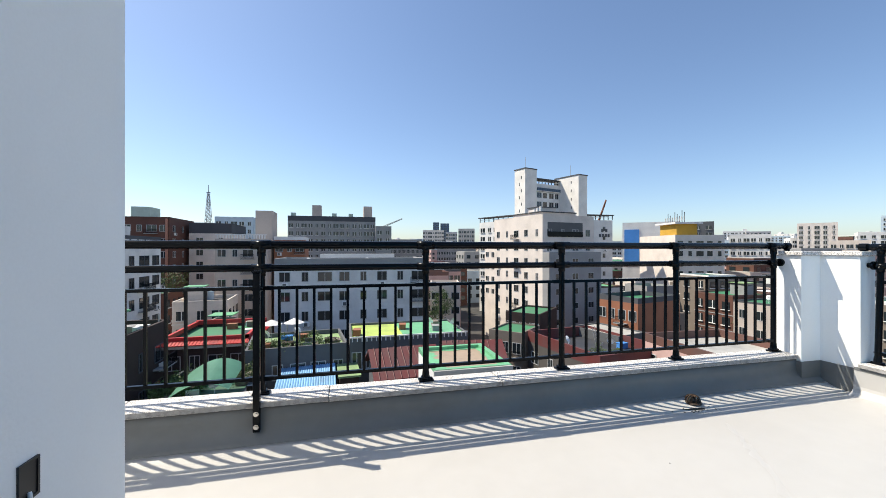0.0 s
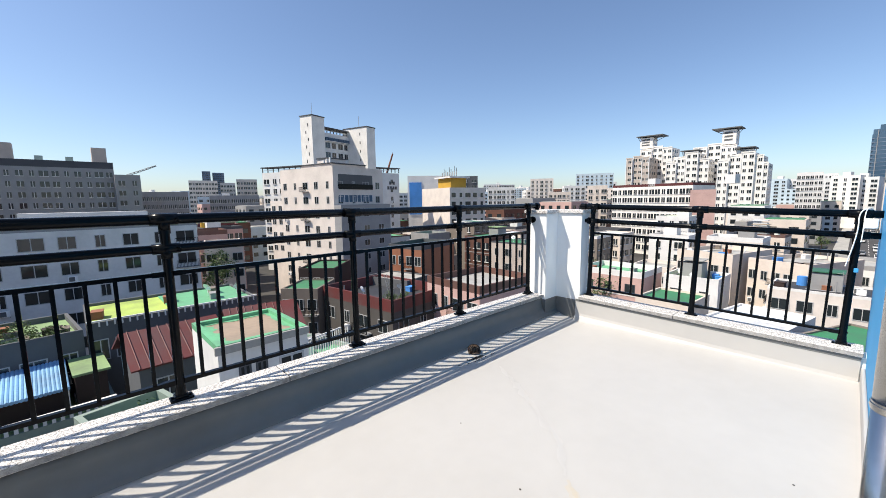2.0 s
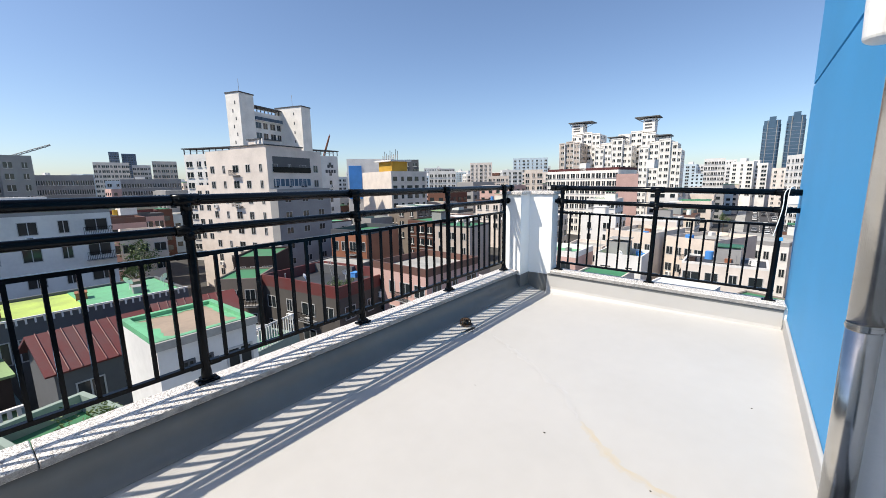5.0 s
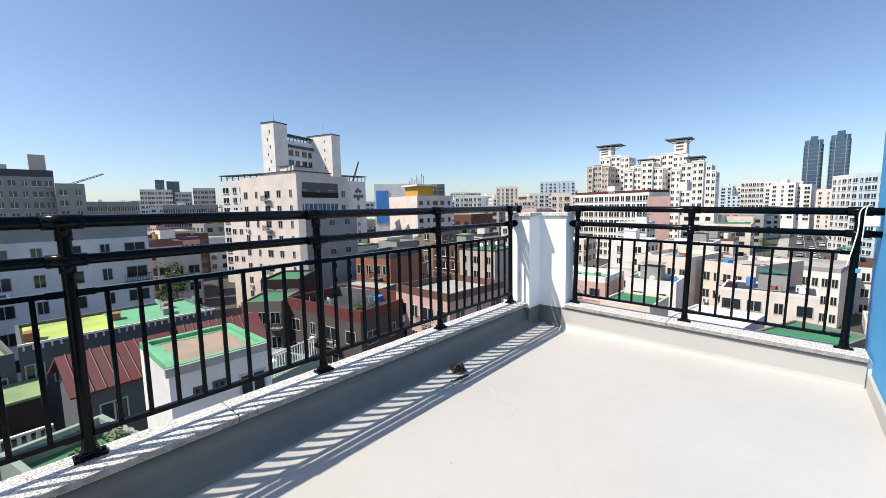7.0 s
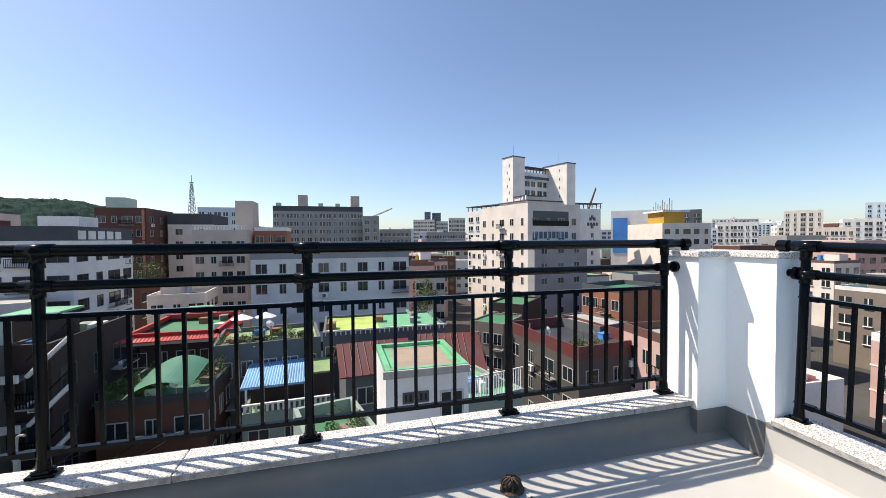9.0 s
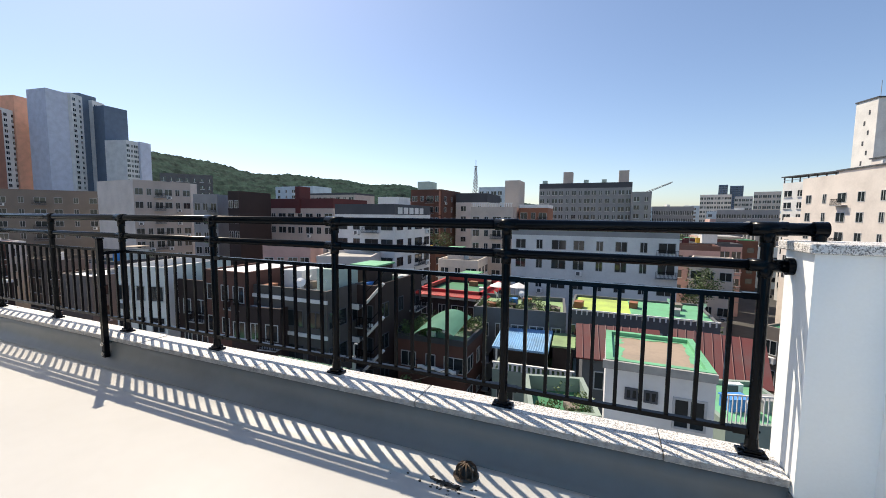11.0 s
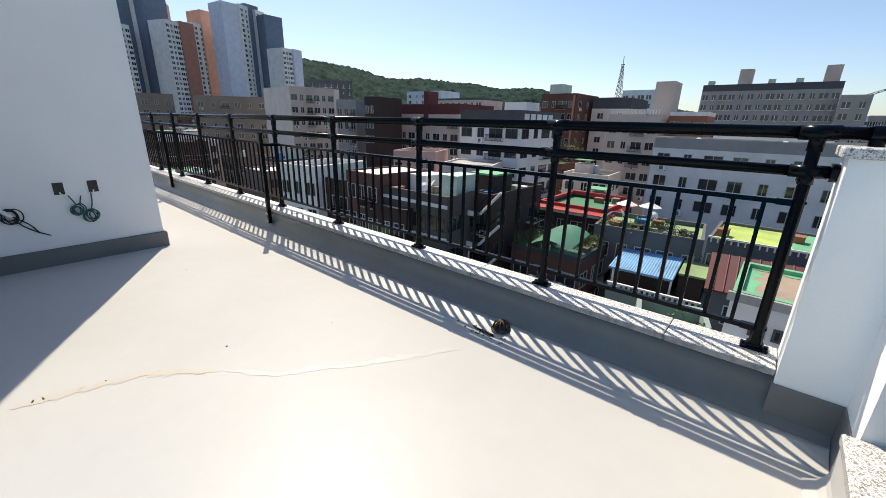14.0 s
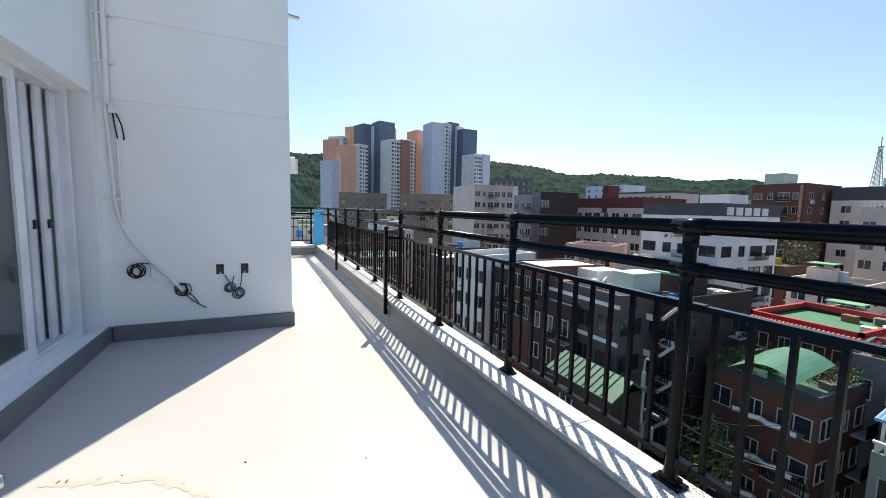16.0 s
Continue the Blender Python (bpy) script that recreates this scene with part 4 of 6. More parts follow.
crown(step1, 55.6, 49.8, 20.0, 22.0, (56.6, 48.8))
wing2 = stepped_tower("cream residential tower with a winged roof", 222.0, [(54.4, 48.6, 24.6), (48.6, 43.0, 25.8), (43.0, 36.8, 24.4)], "ivory")
crown(wing2, 43.0, 37.6, 25.4, 32.0, (47.0, 35.6))
step2 = stepped_tower("cream stepped residential tower", 206.0, [(40.6, 36.6, 16.6), (36.6, 32.4, 18.4), (32.4, 27.6, 19.4), (27.6, 24.8, 17.8), (24.8, 23.0, 14.6)], "ivory")
crown(step2, 34.0, 28.6, 18.8, 20.9, (34.8, 27.8))
block("apartment_house", "blank pale gable of a flats block", (131.4, 31.7), (132.8, 25.5), 3.30, 10, "pink", rows=0)
block("apartment_house", "white apartment block with stacked balconies", (254.8, 17.7), (255.4, 8.4), 12.08, 16, "white", rows=16, cols=6, far=True)
block("apartment_house", "far rounded pale apartment towers", (395.1, 16.4), (395.5, 6.4), 16.37, 20, "white", rows=20, cols=4, far=True)
block("apartment_house", "far rounded pale apartment towers", (385.5, 6.6), (385.6, -5.6), 13.34, 20, "palegreen", rows=20, cols=5, far=True)
block("apartment_house", "far stepped white apartment towers", (412.9, 44.7), (414.3, 29.9), 13.85, 20, "white", rows=18, cols=6, far=True)
block("apartment_house", "white stepped offices by the road", (245.1, -17.1), (229.7, -21.9), 11.01, 20, "white", rows=6, cols=2, far=True)
block("apartment_house", "white stepped offices by the road", (220.6, -14.4), (210.3, -19.2), 10.58, 20, "white", rows=14, cols=4, far=True)
block("apartment_house", "pale blue-grey flats by the road", (200.3, -18.4), (189.4, -26.7), 10.25, 20, "paleblue", rows=14, cols=6, far=True)
block("office_block", "cream office with a dark glass strip", (325.4, -13.6), (320.0, -20.5), 7.41, 20, "offwhite", rows=9, cols=2, far=True)
east1 = block("apartment_house", "pale beige walk-up flats with balconies", (71.0, 17.9), (68.6, 9.7), -7.55, 12, "cream", rows=5, cols=5, balc=0.4, top_gap=1.2)
east2 = block("apartment_house", "pale beige walk-up flats with balconies", (70.9, 8.1), (67.5, 1.1), -8.06, 12, "cream", rows=5, cols=5, balc=0.4, top_gap=1.0)
block("school_building", "white and brown low building with window bands", (83.5, 1.6), (81.3, -8.5), -9.41, 12, "white", rows=4, cols=9, band="grey", ww=1.9, balc=0)
block("warehouse", "low building with a bright green roof", (44.7, 15.0), (44.3, 9.3), -10.48, 7, "cream", rows=1, cols=5, roof="green", parapet=0.3)
block("house", "white low house with a pale blue roof", (38.7, 6.7), (37.5, 0.8), -9.91, 8, "white", rows=1, cols=4, roof="whiteroof", parapet=0.25)
block("house", "dark low house with a green roof", (35.5, 0.3), (33.5, -4.3), -9.44, 8, "brown", rows=1, cols=4, roof="green", parapet=0.2)
block("house", "white gabled house beyond the railing", (74.4, 26.8), (74.7, 19.5), -11.59, 9, "offwhite", rows=3, cols=4)

# distant flats along the skyline
rs = random.Random(61)
for a0, a1, count_, e0, e1 in ((22, 50, 26, 0.9, 2.2), (50, 57, 5, 0.6, 1.2), (68, 96, 20, 0.4, 1.5), (-1, 7, 9, 0.7, 2.0)):
    for k in range(count_):
        a = radians(a0 + (a1 - a0) * (k + rs.random()) / count_)
        r = rs.uniform(260, 620)
        w = rs.uniform(11, 26)
        u = Vector((math.sin(a), -math.cos(a), 0))
        q = Vector((r * math.cos(a) - 3, r * math.sin(a) - 2, 0))
        turn = rs.uniform(-0.5, 0.5)
        u.rotate(Euler((0, 0, turn)))
        p1, p2 = q - u * w / 2, q + u * w / 2
        top = 1.3 + r * math.tan(radians(rs.uniform(e0, e1)))
        bl = block("apartment_house", "distant pale high flats on the skyline", (p1.x, p1.y), (p2.x, p2.y), top, 14, rs.choice(("white", "ivory", "offwhite", "white", "paleblue")),
                   rows=min(16, int((top + 12) / 2.9)), cols=max(3, int(w / 3.4)), far=True, faces="fl", side_cols=3, ww=1.9, wh=1.5, group="distant flats")
        if rs.random() < 0.7:
            x0 = rs.uniform(1, w - 5)
            add_box(bl, "stair_head", x0, x0 + 3.5, 3, 8, top - 0.7, top + 2.2, "white")

# ---------- city: houses below the corner ----------
redpar = block("house", "dark brick house with a red sheet-metal parapet", (17.4, 40.9), (18.7, 28.8), -8.63, 9, "greybrick", roof="darkroof", rows=3, cols=4, faces="fr", band="r_redroof", parapet=1.25, balc=0.2)
block("roof_house", "grey roof house with a tarpaulin", (24.5, 42.8), (26.2, 35.8), -8.75, 5, "midgrey", rows=0, parapet=0.2)
block("house", "orange brick house with a green roof", (30.8, 45.9), (32.3, 39.9), -5.10, 9, "orange", rows=3, cols=4, roof="green", band="dark")
block("house", "pink villa with shaded bay windows", (25.0, 30.6), (24.6, 22.4), -7.16, 9, "pink", rows=4, cols=4, faces="fr", band="r_browntile", parapet=0.8, balc=0.4)
block("house", "pink villa with a brown tiled edge", (26.4, 26.4), (33.7, 23.6), -8.34, 9, "cream", rows=3, cols=5, band="r_browntile", parapet=0.8)
block("house", "dark brick house with a green roof deck", (18.5, 50.2), (22.0, 46.5), -7.79, 8, "darkbrick", rows=2, cols=3, roof="green", parapet=0.3)
block("house", "low house with a green roof deck", (13.4, 43.6), (16.4, 40.3), -8.79, 6, "brown", rows=2, cols=3, roof="green", parapet=0.25)
block("house", "beige house with a flat roof", (12.0, 71.8), (17.7, 70.5), -5.46, 9, "cream", rows=3, cols=3)
block("house", "maroon brick house behind the white flats", (16.2, 106.6), (26.9, 104.3), -3.86, 9, "maroon", rows=3, cols=4)

# ---------- city: west side ----------
block("apartment_house", "grey-beige apartment house with brick quoins", (-106.3, 50.1), (-91.2, 48.9), 8.13, 13, "offwhite", rows=0)
gbeige = block("apartment_house", "grey-beige apartment house with dark balconies", (-91.2, 48.9), (-89.2, 59.6), 8.13, 13, "beige", rows=6, cols=6, balc=0.5)
block("apartment_house", "brown brick flats with plants on the roof", (-148.3, 23.8), (-144.4, 40.8), 6.93, 14, "brown", rows=5, cols=6)
block("apartment_house", "brown and grey stepped house", (-128.7, 41.0), (-117.1, 56.2), 6.43, 14, "brown", rows=4, cols=6)
block("apartment_house", "grey far flats on the slope", (-161.9, 98.2), (-151.8, 112.9), 16.90, 14, "midgrey", rows=5, cols=7, far=True)
block("house", "grey house in the middle distance", (-74.2, 49.6), (-70.2, 51.6), 4.97, 10, "grey", rows=5, cols=3)
block("house", "dark red narrow house", (-65.6, 50.2), (-63.0, 50.4), 5.4, 8, "darkbrick", rows=3, cols=2)
block("house", "red brick house with a pale roof slab", (-32.9, 21.4), (-28.0, 21.2), -3.52, 7, "brick", rows=2, cols=3, roof="whiteroof", parapet=0.2)
block("house", "white house with grey balcony", (-41.4, 19.0), (-36.2, 20.1), -3.43, 8, "white", rows=3, cols=3, roof="concrete")
block("house", "dark house with teal glazing", (-37.9, 21.2), (-32.8, 21.5), -4.62, 8, "darkbrick", rows=3, cols=3, roof="darkgreen")
block("house", "low brick house with a white flat roof", (-28.7, 20.4), (-24.1, 21.0), -6.11, 7, "darkbrick", rows=2, cols=3, roof="whiteroof", parapet=0.3)
block("house", "cream house between the roofs", (-46.2, 39.9), (-40.2, 42.9), -3.21, 8, "pink", rows=2, cols=4)
block("house", "white low house with a flat roof", (-37.0, 40.4), (-30.1, 43.1), -4.34, 8, "offwhite", rows=2, cols=5, roof="concrete", parapet=0.3)

# ---------- west: high-rise estate ----------
ESTATE = [
    ("lilac", (-297.1, 43.8), (-301.6, 52.8), 35.6, 0, 3),
    ("white", (-297.7, 52.1), (-302.9, 56.8), 36.3, 22, 2),
    ("apt_orange", (-326.1, 52.0), (-331.2, 58.2), 55.6, 0, 3),
    ("white", (-325.3, 57.1), (-330.4, 62.0), 58.1, 28, 2),
    ("apt_orange", (-291.2, 54.5), (-295.5, 63.4), 46.7, 0, 3),
    ("white", (-291.5, 62.6), (-295.9, 70.4), 47.9, 24, 3),
    ("apt_orange", (-327.7, 70.5), (-332.7, 75.8), 67.8, 0, 3),
    ("slate", (-310.4, 70.0), (-313.9, 80.8), 66.7, 0, 3),
    ("white", (-310.3, 78.7), (-315.0, 84.5), 65.5, 28, 2),
    ("slate", (-301.6, 80.2), (-304.1, 93.4), 68.2, 0, 3),
    ("apt_orange", (-310.7, 95.4), (-316.1, 98.5), 65.9, 0, 3),
    ("white", (-283.7, 84.7), (-287.0, 94.1), 52.3, 26, 4),
]
ESTATE_NEAR = [
    ("apt_red", (-285.2, 93.1), (-288.8, 101.3), 52.9, 0, 3),
    ("white", (-288.8, 101.1), (-292.8, 107.8), 54.2, 26, 2),
    ("apt_orange", (-291.0, 106.9), (-293.4, 117.3), 62.3, 0, 3),
    ("white", (-289.7, 115.8), (-293.7, 121.7), 62.1, 28, 2),
    ("lilac", (-270.0, 111.1), (-271.5, 122.7), 64.9, 0, 3),
    ("white", (-269.8, 121.5), (-273.3, 128.2), 65.3, 30, 2),
    ("slate", (-275.8, 127.7), (-277.9, 137.0), 67.7, 0, 3),
    ("white", (-275.1, 133.7), (-278.2, 141.0), 65.2, 28, 2),
    ("slate", (-265.8, 134.4), (-266.2, 146.4), 61.7, 0, 3),
    ("white", (-251.1, 136.5), (-253.1, 145.1), 41.9, 20, 4),
    ("lilac", (-251.5, 144.0), (-254.1, 151.3), 42.2, 0, 3),
]
for wall, p1, p2, ztop, rows, cols in ESTATE + ESTATE_NEAR:
    block("apartment_tower", {"white": "white high-rise bay with rows of small windows", "lilac": "pale lilac windowless side of a high-rise", "slate": "dark slate-grey side of a high-rise",
          "apt_orange": "orange painted side of a high-rise", "apt_red": "brick-red painted side of a high-rise"}[wall], p1, p2, ztop, 14, wall, rows=rows, cols=cols, far=True, ww=1.7, wh=1.5, parapet=1.2, group="high-rise estate")

# ---------- extra parts of single buildings ----------
def local(base, name, boxes, mat, label=""):
    """Further parts, each box its own, in the building's axes with z from the terrace level."""
    for b in boxes:
        add_box(base, name, *b, mat, label)


HX, HY, HZ = 3.21, 3.77, -3.74
def ragged(base, x0, x1, y0, y1, z, mat, label, seed, edge):
    """Flaking coat of paint along one roof edge: straight outside, ragged inside."""
    r = random.Random(seed)
    bm = bmesh.new()
    n = 14
    lo, hi = [], []
    for k in range(n + 1):
        f = k / n
        cut = r.uniform(0.35, 1.0)
        if edge in "ns":
            a, b = (y0, y0 + (y1 - y0) * cut) if edge == "s" else (y1, y1 - (y1 - y0) * cut)
            lo.append((x0 + (x1 - x0) * f, a)), hi.append((x0 + (x1 - x0) * f, b))
        else:
            a, b = (x0, x0 + (x1 - x0) * cut) if edge == "w" else (x1, x1 - (x1 - x0) * cut)
            lo.append((a, y0 + (y1 - y0) * f)), hi.append((b, y0 + (y1 - y0) * f))
    a = [bm.verts.new((*p, z - GZ)) for p in lo]
    b = [bm.verts.new((*p, z - GZ)) for p in hi]
    for k in range(n):
        bm.faces.new((a[k], a[k + 1], b[k + 1], b[k]))
    bmesh.ops.recalc_face_normals(bm, faces=bm.faces)
    for f in bm.faces:
        if f.normal.z < 0:
            f.normal_flip()
    return part("roof_border", bm, M[mat], base, label)


ragged(h1, 0.22, 0.75, 0.22, HY - 0.22, HZ + 0.045, "r_mint", "peeling mint green roof paint", 1, "w")
ragged(h1, HX - 0.55, HX - 0.22, 0.22, HY - 0.22, HZ + 0.048, "r_mint", "peeling mint green roof paint", 2, "e")
ragged(h1, 0.22, HX - 0.22, 0.22, 0.55, HZ + 0.052, "r_mint", "peeling mint green roof paint", 3, "s")
ragged(h1, 0.22, HX - 0.22, HY - 0.55, HY - 0.22, HZ + 0.056, "r_mint", "peeling mint green roof paint", 4, "n")
add_box(h1, "cornice", -0.10, HX + 0.02, -0.12, 0.0, HZ - 0.10, HZ + 0.18, "r_concrete", "stained concrete cornice")
add_window(h1, 0.95, 1.05, "", pose(2.05, 0, 19 - 5.55))
for x in (0.62, 1.2):
    add_window(h1, 0.42, 0.42, "dark", pose(x, 0, 19 - 4.85))
local(wapt, "roof_parapet_step", [(6, 17, 2, 4, -0.04, 0.5)], "white")
add_box(lime, "roof_half", 5.3, 11.6, 0.3, 7.7, -7.50, -7.46, "r_mint", "mint green painted roof half")
for k in range(26):
    add_box(lime, "balustrade_post", 0.2 + k * 0.45, 0.3 + k * 0.45, -0.1, 0.0, -7.6, -7.2, "white")
add_box(lime, "balustrade_rail", 0, 11.8, -0.12, 0.02, -7.2, -7.12, "white")
# roof garden end of the long building
garden = block("house", "low grey house with a roof garden and parasols", (-12.6, 34.5), (-3.9, 35.5), -7.6, 7, "midgrey", roof="oldgreen", rows=1, cols=5, parapet=0.5)
# red tiled eaves
L = (Vector((-21.1, 40)) - Vector((-13.4, 40))).length


def tile_row(base, length, m, label):
    bx = []
    k = 0.0
    while k < length:
        bx += [(k, k + 0.16, -0.75, 0.12, 0, 0.10, 0), (k + 0.16, k + 0.30, -0.72, 0.12, -0.04, 0.04, 0)]
        k += 0.30
    o = place("tiled_eave", boxes_mesh("tiled_eave", bx, [M["r_redtile"]]), base, m @ pose(0, 0, 0, 22))
    tagged(o, label, kind="stuff")


tile_row(redtile, L, pose(0, 0, 19 - 7.72), "bright red glazed roof tiles")
tile_row(redtile, 9.5, pose(L, 0, 19 - 7.72, 0, 0, 90), "bright red glazed roof tiles")
for b in ((0, L, 0, 0.3, -7.7, -7.3), (0, 0.3, 0, 9.5, -7.7, -7.3), (L - 0.3, L, 0, 9.5, -7.7, -7.3), (0, L, 9.2, 9.5, -7.7, -7.2)):
    add_box(redtile, "tiled_ridge", *b, "r_redtile", "red tiled ridge along the roof edge")
add_box(redtile, "eave_band", -0.2, L + 0.2, -0.3, 0.0, -8.35, -8.05, "white", "white rendered eave band")
# curved awning on the planted house
CZ = max(v.co.z for c in canopyh.children if c.name.startswith("parapet") for v in c.data.vertices) + GZ
bm = bmesh.new()
ring = []
for i in range(13):
    f = i / 12
    z = CZ - GZ - 0.2 + 1.5 * math.sin(0.35 + f * 2.1)
    ring.append([bm.verts.new((1.9 + f * 3.9, y, z + 0.12 * (y + 0.9))) for y in (-1.1, 1.0, 3.4)])
for a, b in zip(ring, ring[1:]):
    for j in range(2):
        bm.faces.new((a[j], b[j], b[j + 1], a[j + 1]))
bmesh.ops.solidify(bm, geom=bm.faces[:], thickness=0.04)
part("awning", bm, M["canopy"], canopyh, "curved translucent green awning")
for k in range(3):
    zz = CZ - GZ - 2.4 - k * 2.7
    tube([(2.4 + i * 0.18, -0.9 + 0.16 * math.sin(i * 0.9), zz) for i in range(21)], 0.16, "balcony_band", M["white"], canopyh, "wavy white balcony edge")
    add_box(canopyh, "balcony_slab", 2.4, 6.0, -0.8, 0.0, zz - 19 - 0.3, zz - 19 - 0.15, "midgrey")
# white storey bands and curved balconies on the villas
VZ = max(v.co.z for c in villa.children if c.name.startswith("parapet") for v in c.data.vertices) + GZ
V2 = max(v.co.z for c in villa2.children if c.name.startswith("parapet") for v in c.data.vertices) + GZ
VW = max(v.co.x for c in villa.children if c.name.startswith("parapet") for v in c.data.vertices)
for k in range(4):
    z = VZ - 1.0 - 2.8 * k
    add_box(villa, "storey_band", -0.1, VW + 0.1, -0.14, 0.0, z, z + 0.28, "white", "white storey band")
    z = V2 - 1.0 - 2.8 * k
    add_box(villa2, "balcony_slab", 0.0, 3.4, -1.0, 0.0, z - 0.9, z - 0.7, "midgrey")
    add_box(villa2, "balcony_band", 0.0, 3.5, -1.1, -1.0, z - 0.9, z - 0.45, "white", "white balcony edge band")
    cu = bmesh.new()
    rod(cu, (3.6, -0.6, 19 + z - 0.7), (5.6, -0.6, 19 + z + 1.4), 0.13, 6)
    part("stair_string", cu, M["white"], villa2, "white outer string of the outside stair")
    cu = bmesh.new()
    rod(cu, (3.6, -0.6, 19 + z + 0.2), (5.6, -0.6, 19 + z + 2.3), 0.035, 6)
    part("stair_handrail", cu, M["rail"], villa2)
add_box(villa, "roof_shed", VW - 2.6, VW - 0.6, 2, 5, VZ - 0.7, VZ + 1.4, "palegreen", "pale green roof shed")
add_box(villa, "roof_shed", 1.0, 3.4, 3, 6, VZ - 0.7, VZ + 0.9, "white")
add_box(villa2, "roof_shed", 0.8, 3.2, 2, 5, V2 - 0.7, V2 + 1.3, "darkbrick")
add_box(villa2, "shed_roof", 0.6, 3.4, 1.8, 5.2, V2 + 1.3, V2 + 1.45, "r_mint", "mint green shed roof")
# white apartment house with black band: white panels in the band
WW = max(v.co.x for c in wh2.children if c.name.startswith("parapet") for v in c.data.vertices)
for k in range(5):
    add_box(wh2, "band_panel", WW, WW + 0.05, 1.0 + k * 1.9, 2.4 + k * 1.9, 1.5, 2.5, "white", "white panel in the black band")
add_box(wh2, "roof_house", 5, 9, 5, 9, 2.0, 4.3, "white")
# stair heads and tanks on the long slab
for x0 in (8.0, 26.5):
    add_box(slab, "stair_head", x0, x0 + 3.2, 3, 7, 12.5, 17.4, "beige", "plain beige stair head")
for x0 in (0.5, 15.0, 21.0):
    add_box(slab, "roof_tank", x0, x0 + 1.6, 4, 6, 12.5, 14.6, "palegreen")
for k in range(18):
    add_box(bterr, "baluster", 0.3 + k * 0.48, 0.5 + k * 0.48, -0.02, 0.15, 3.25, 3.9, "white")
add_box(bterr, "balustrade_rail", 0, 8.9, -0.05, 0.2, 3.9, 4.05, "white", "white balustrade rail")
add_box(redband, "stair_tower", 9.8, 11.0, -0.2, 3, 1.5, 7.0, "maroon", "dark red stair tower")
for k in range(4):
    add_box(redhouse, "downpipe_strip", 8.2, 8.6, -0.3, 0.0, -18 + k * 6.5, -11.8 + k * 6.5, "apt_red")
# setback storeys of the beige flats
add_box(beige, "lower_wing", -5.0, -0.01, 0.5, 11, -19, 1.6, "offwhite", "lower wing of the beige flats")
for i in range(4):
    for k in range(2):
        add_window(beige, 1.3, 1.2, "", pose(-4.4 + k * 2.4, 0.5, 19 - 0.6 - i * 2.8))
add_box(beige, "upper_storey", 6.5, 15.6, 0.5, 9, 7.0, 8.3, "offwhite", "set-back upper storey")
add_box(beige, "roof_edge", 6.3, 15.8, 0.3, 9.2, 8.3, 8.5, "dark", "dark roof edge")
add_box(beige, "roof_house", 8.4, 11.6, 3, 7.5, 8.5, 9.7, "offwhite", "small roof house")
add_box(beige, "roof_edge", 8.2, 11.8, 2.8, 7.7, 9.7, 9.88, "dark", "dark roof edge")
for k in range(3):
    add_box(beige, "roof_dish", 12.6 + k * 0.9, 12.9 + k * 0.9, 1.0, 1.3, 8.5, 9.1 + 0.2 * k, "white")
# no recess is cut: the grey panel paints the loggia's shade
add_box(beige, "loggia", 15.0, 16.53, 1.2, 10, 3.6, 6.4, "midgrey", "grey panel in the tone of a shaded loggia")
add_box(beige, "loggia_rail", 16.5, 16.62, 1.2, 10, 3.6, 4.6, "rail", "dark loggia railing")
for k in range(9):
    add_box(beige, "loggia_mullion", 16.52, 16.6, 1.4 + k * 1.05, 1.55 + k * 1.05, 1.2, 2.5, "white")
add_box(beige, "glazed_band", 16.51, 16.55, 1.2, 10, 1.2, 2.5, "glassblue", "band of glazing below the loggia")
add_box(beige, "side_wall", 16.52, 18.4, 0.0, 13.0, -19, 0.7, "grey", "grey rendered lower side wall")
for i in range(6):
    for k in range(3):
        add_window(beige, 1.5, 1.2, "", pose(18.4, 1.5 + k * 4.0, 19 - 1.7 - i * 2.8, 0, 0, 90))
# windows, pergolas and caps of the white tower
TW = 10.75
for i in range(7):
    for k in range(4):
        w2 = (2.0, 1.7, 2.0, 1.5)[k]
        add_window(tower, w2, 1.7, "", pose(0.35 + k * 2.6, 0, 19 + 17.0 - i * 2.8))
for k in range(10):
    add_box(tower, "skylight", 0.3 + k * 1.03, 1.15 + k * 1.03, -0.5, -0.02, 19.2, 20.1, "glassblue", "sloping dark roof glazing")
add_box(tower, "ledge", 0.0, TW, -0.6, -0.02, 19.0, 19.2, "white")
for bld, n, w, z in ((tower, 8, TW, 21.4), (wing, 8, 12.3, 10.43), (swing, 9, 19.0, 9.9)):
    for k in range(n + 1):
        add_box(bld, "pergola_post", k * w / n, k * w / n + 0.2, 0.1, 0.3, z, z + 1.35, "dark")
    add_box(bld, "pergola_roof", -0.2, w + 0.3, -0.4, 3.2, z + 1.35, z + 1.6, "dark", "dark pergola roof")
    add_box(bld, "pergola_rail", 0.0, w, 0.0, 0.08, z + 0.6, z + 0.7, "white")
for bld, w, d, z in ((shaft1, 4.71, 4.6, 25.2), (shaft2, 3.86, 9.5, 23.7)):
    add_box(bld, "roof_edge", -0.15, w + 0.15, -0.15, d + 0.15, z, z + 0.28, "dark", "thin dark roof edge")
    add_box(bld, "antenna", w * 0.5, w * 0.5 + 0.07, d * 0.5, d * 0.5 + 0.07, z + 0.28, z + 4.0, "grey", "thin roof antenna")
for k in range(7):
    add_box(shaft1, "slit_window", -0.03, 0.0, 1.4 + 0.9 * (k % 2), 1.75 + 0.9 * (k % 2), 22.3 - k * 2.0, 23.2 - k * 2.0, "dark")
    add_box(shaft2, "slit_window", -0.03, 0.0, 2.6, 2.95, 21.4 - k * 2.6, 22.2 - k * 2.6, "dark")
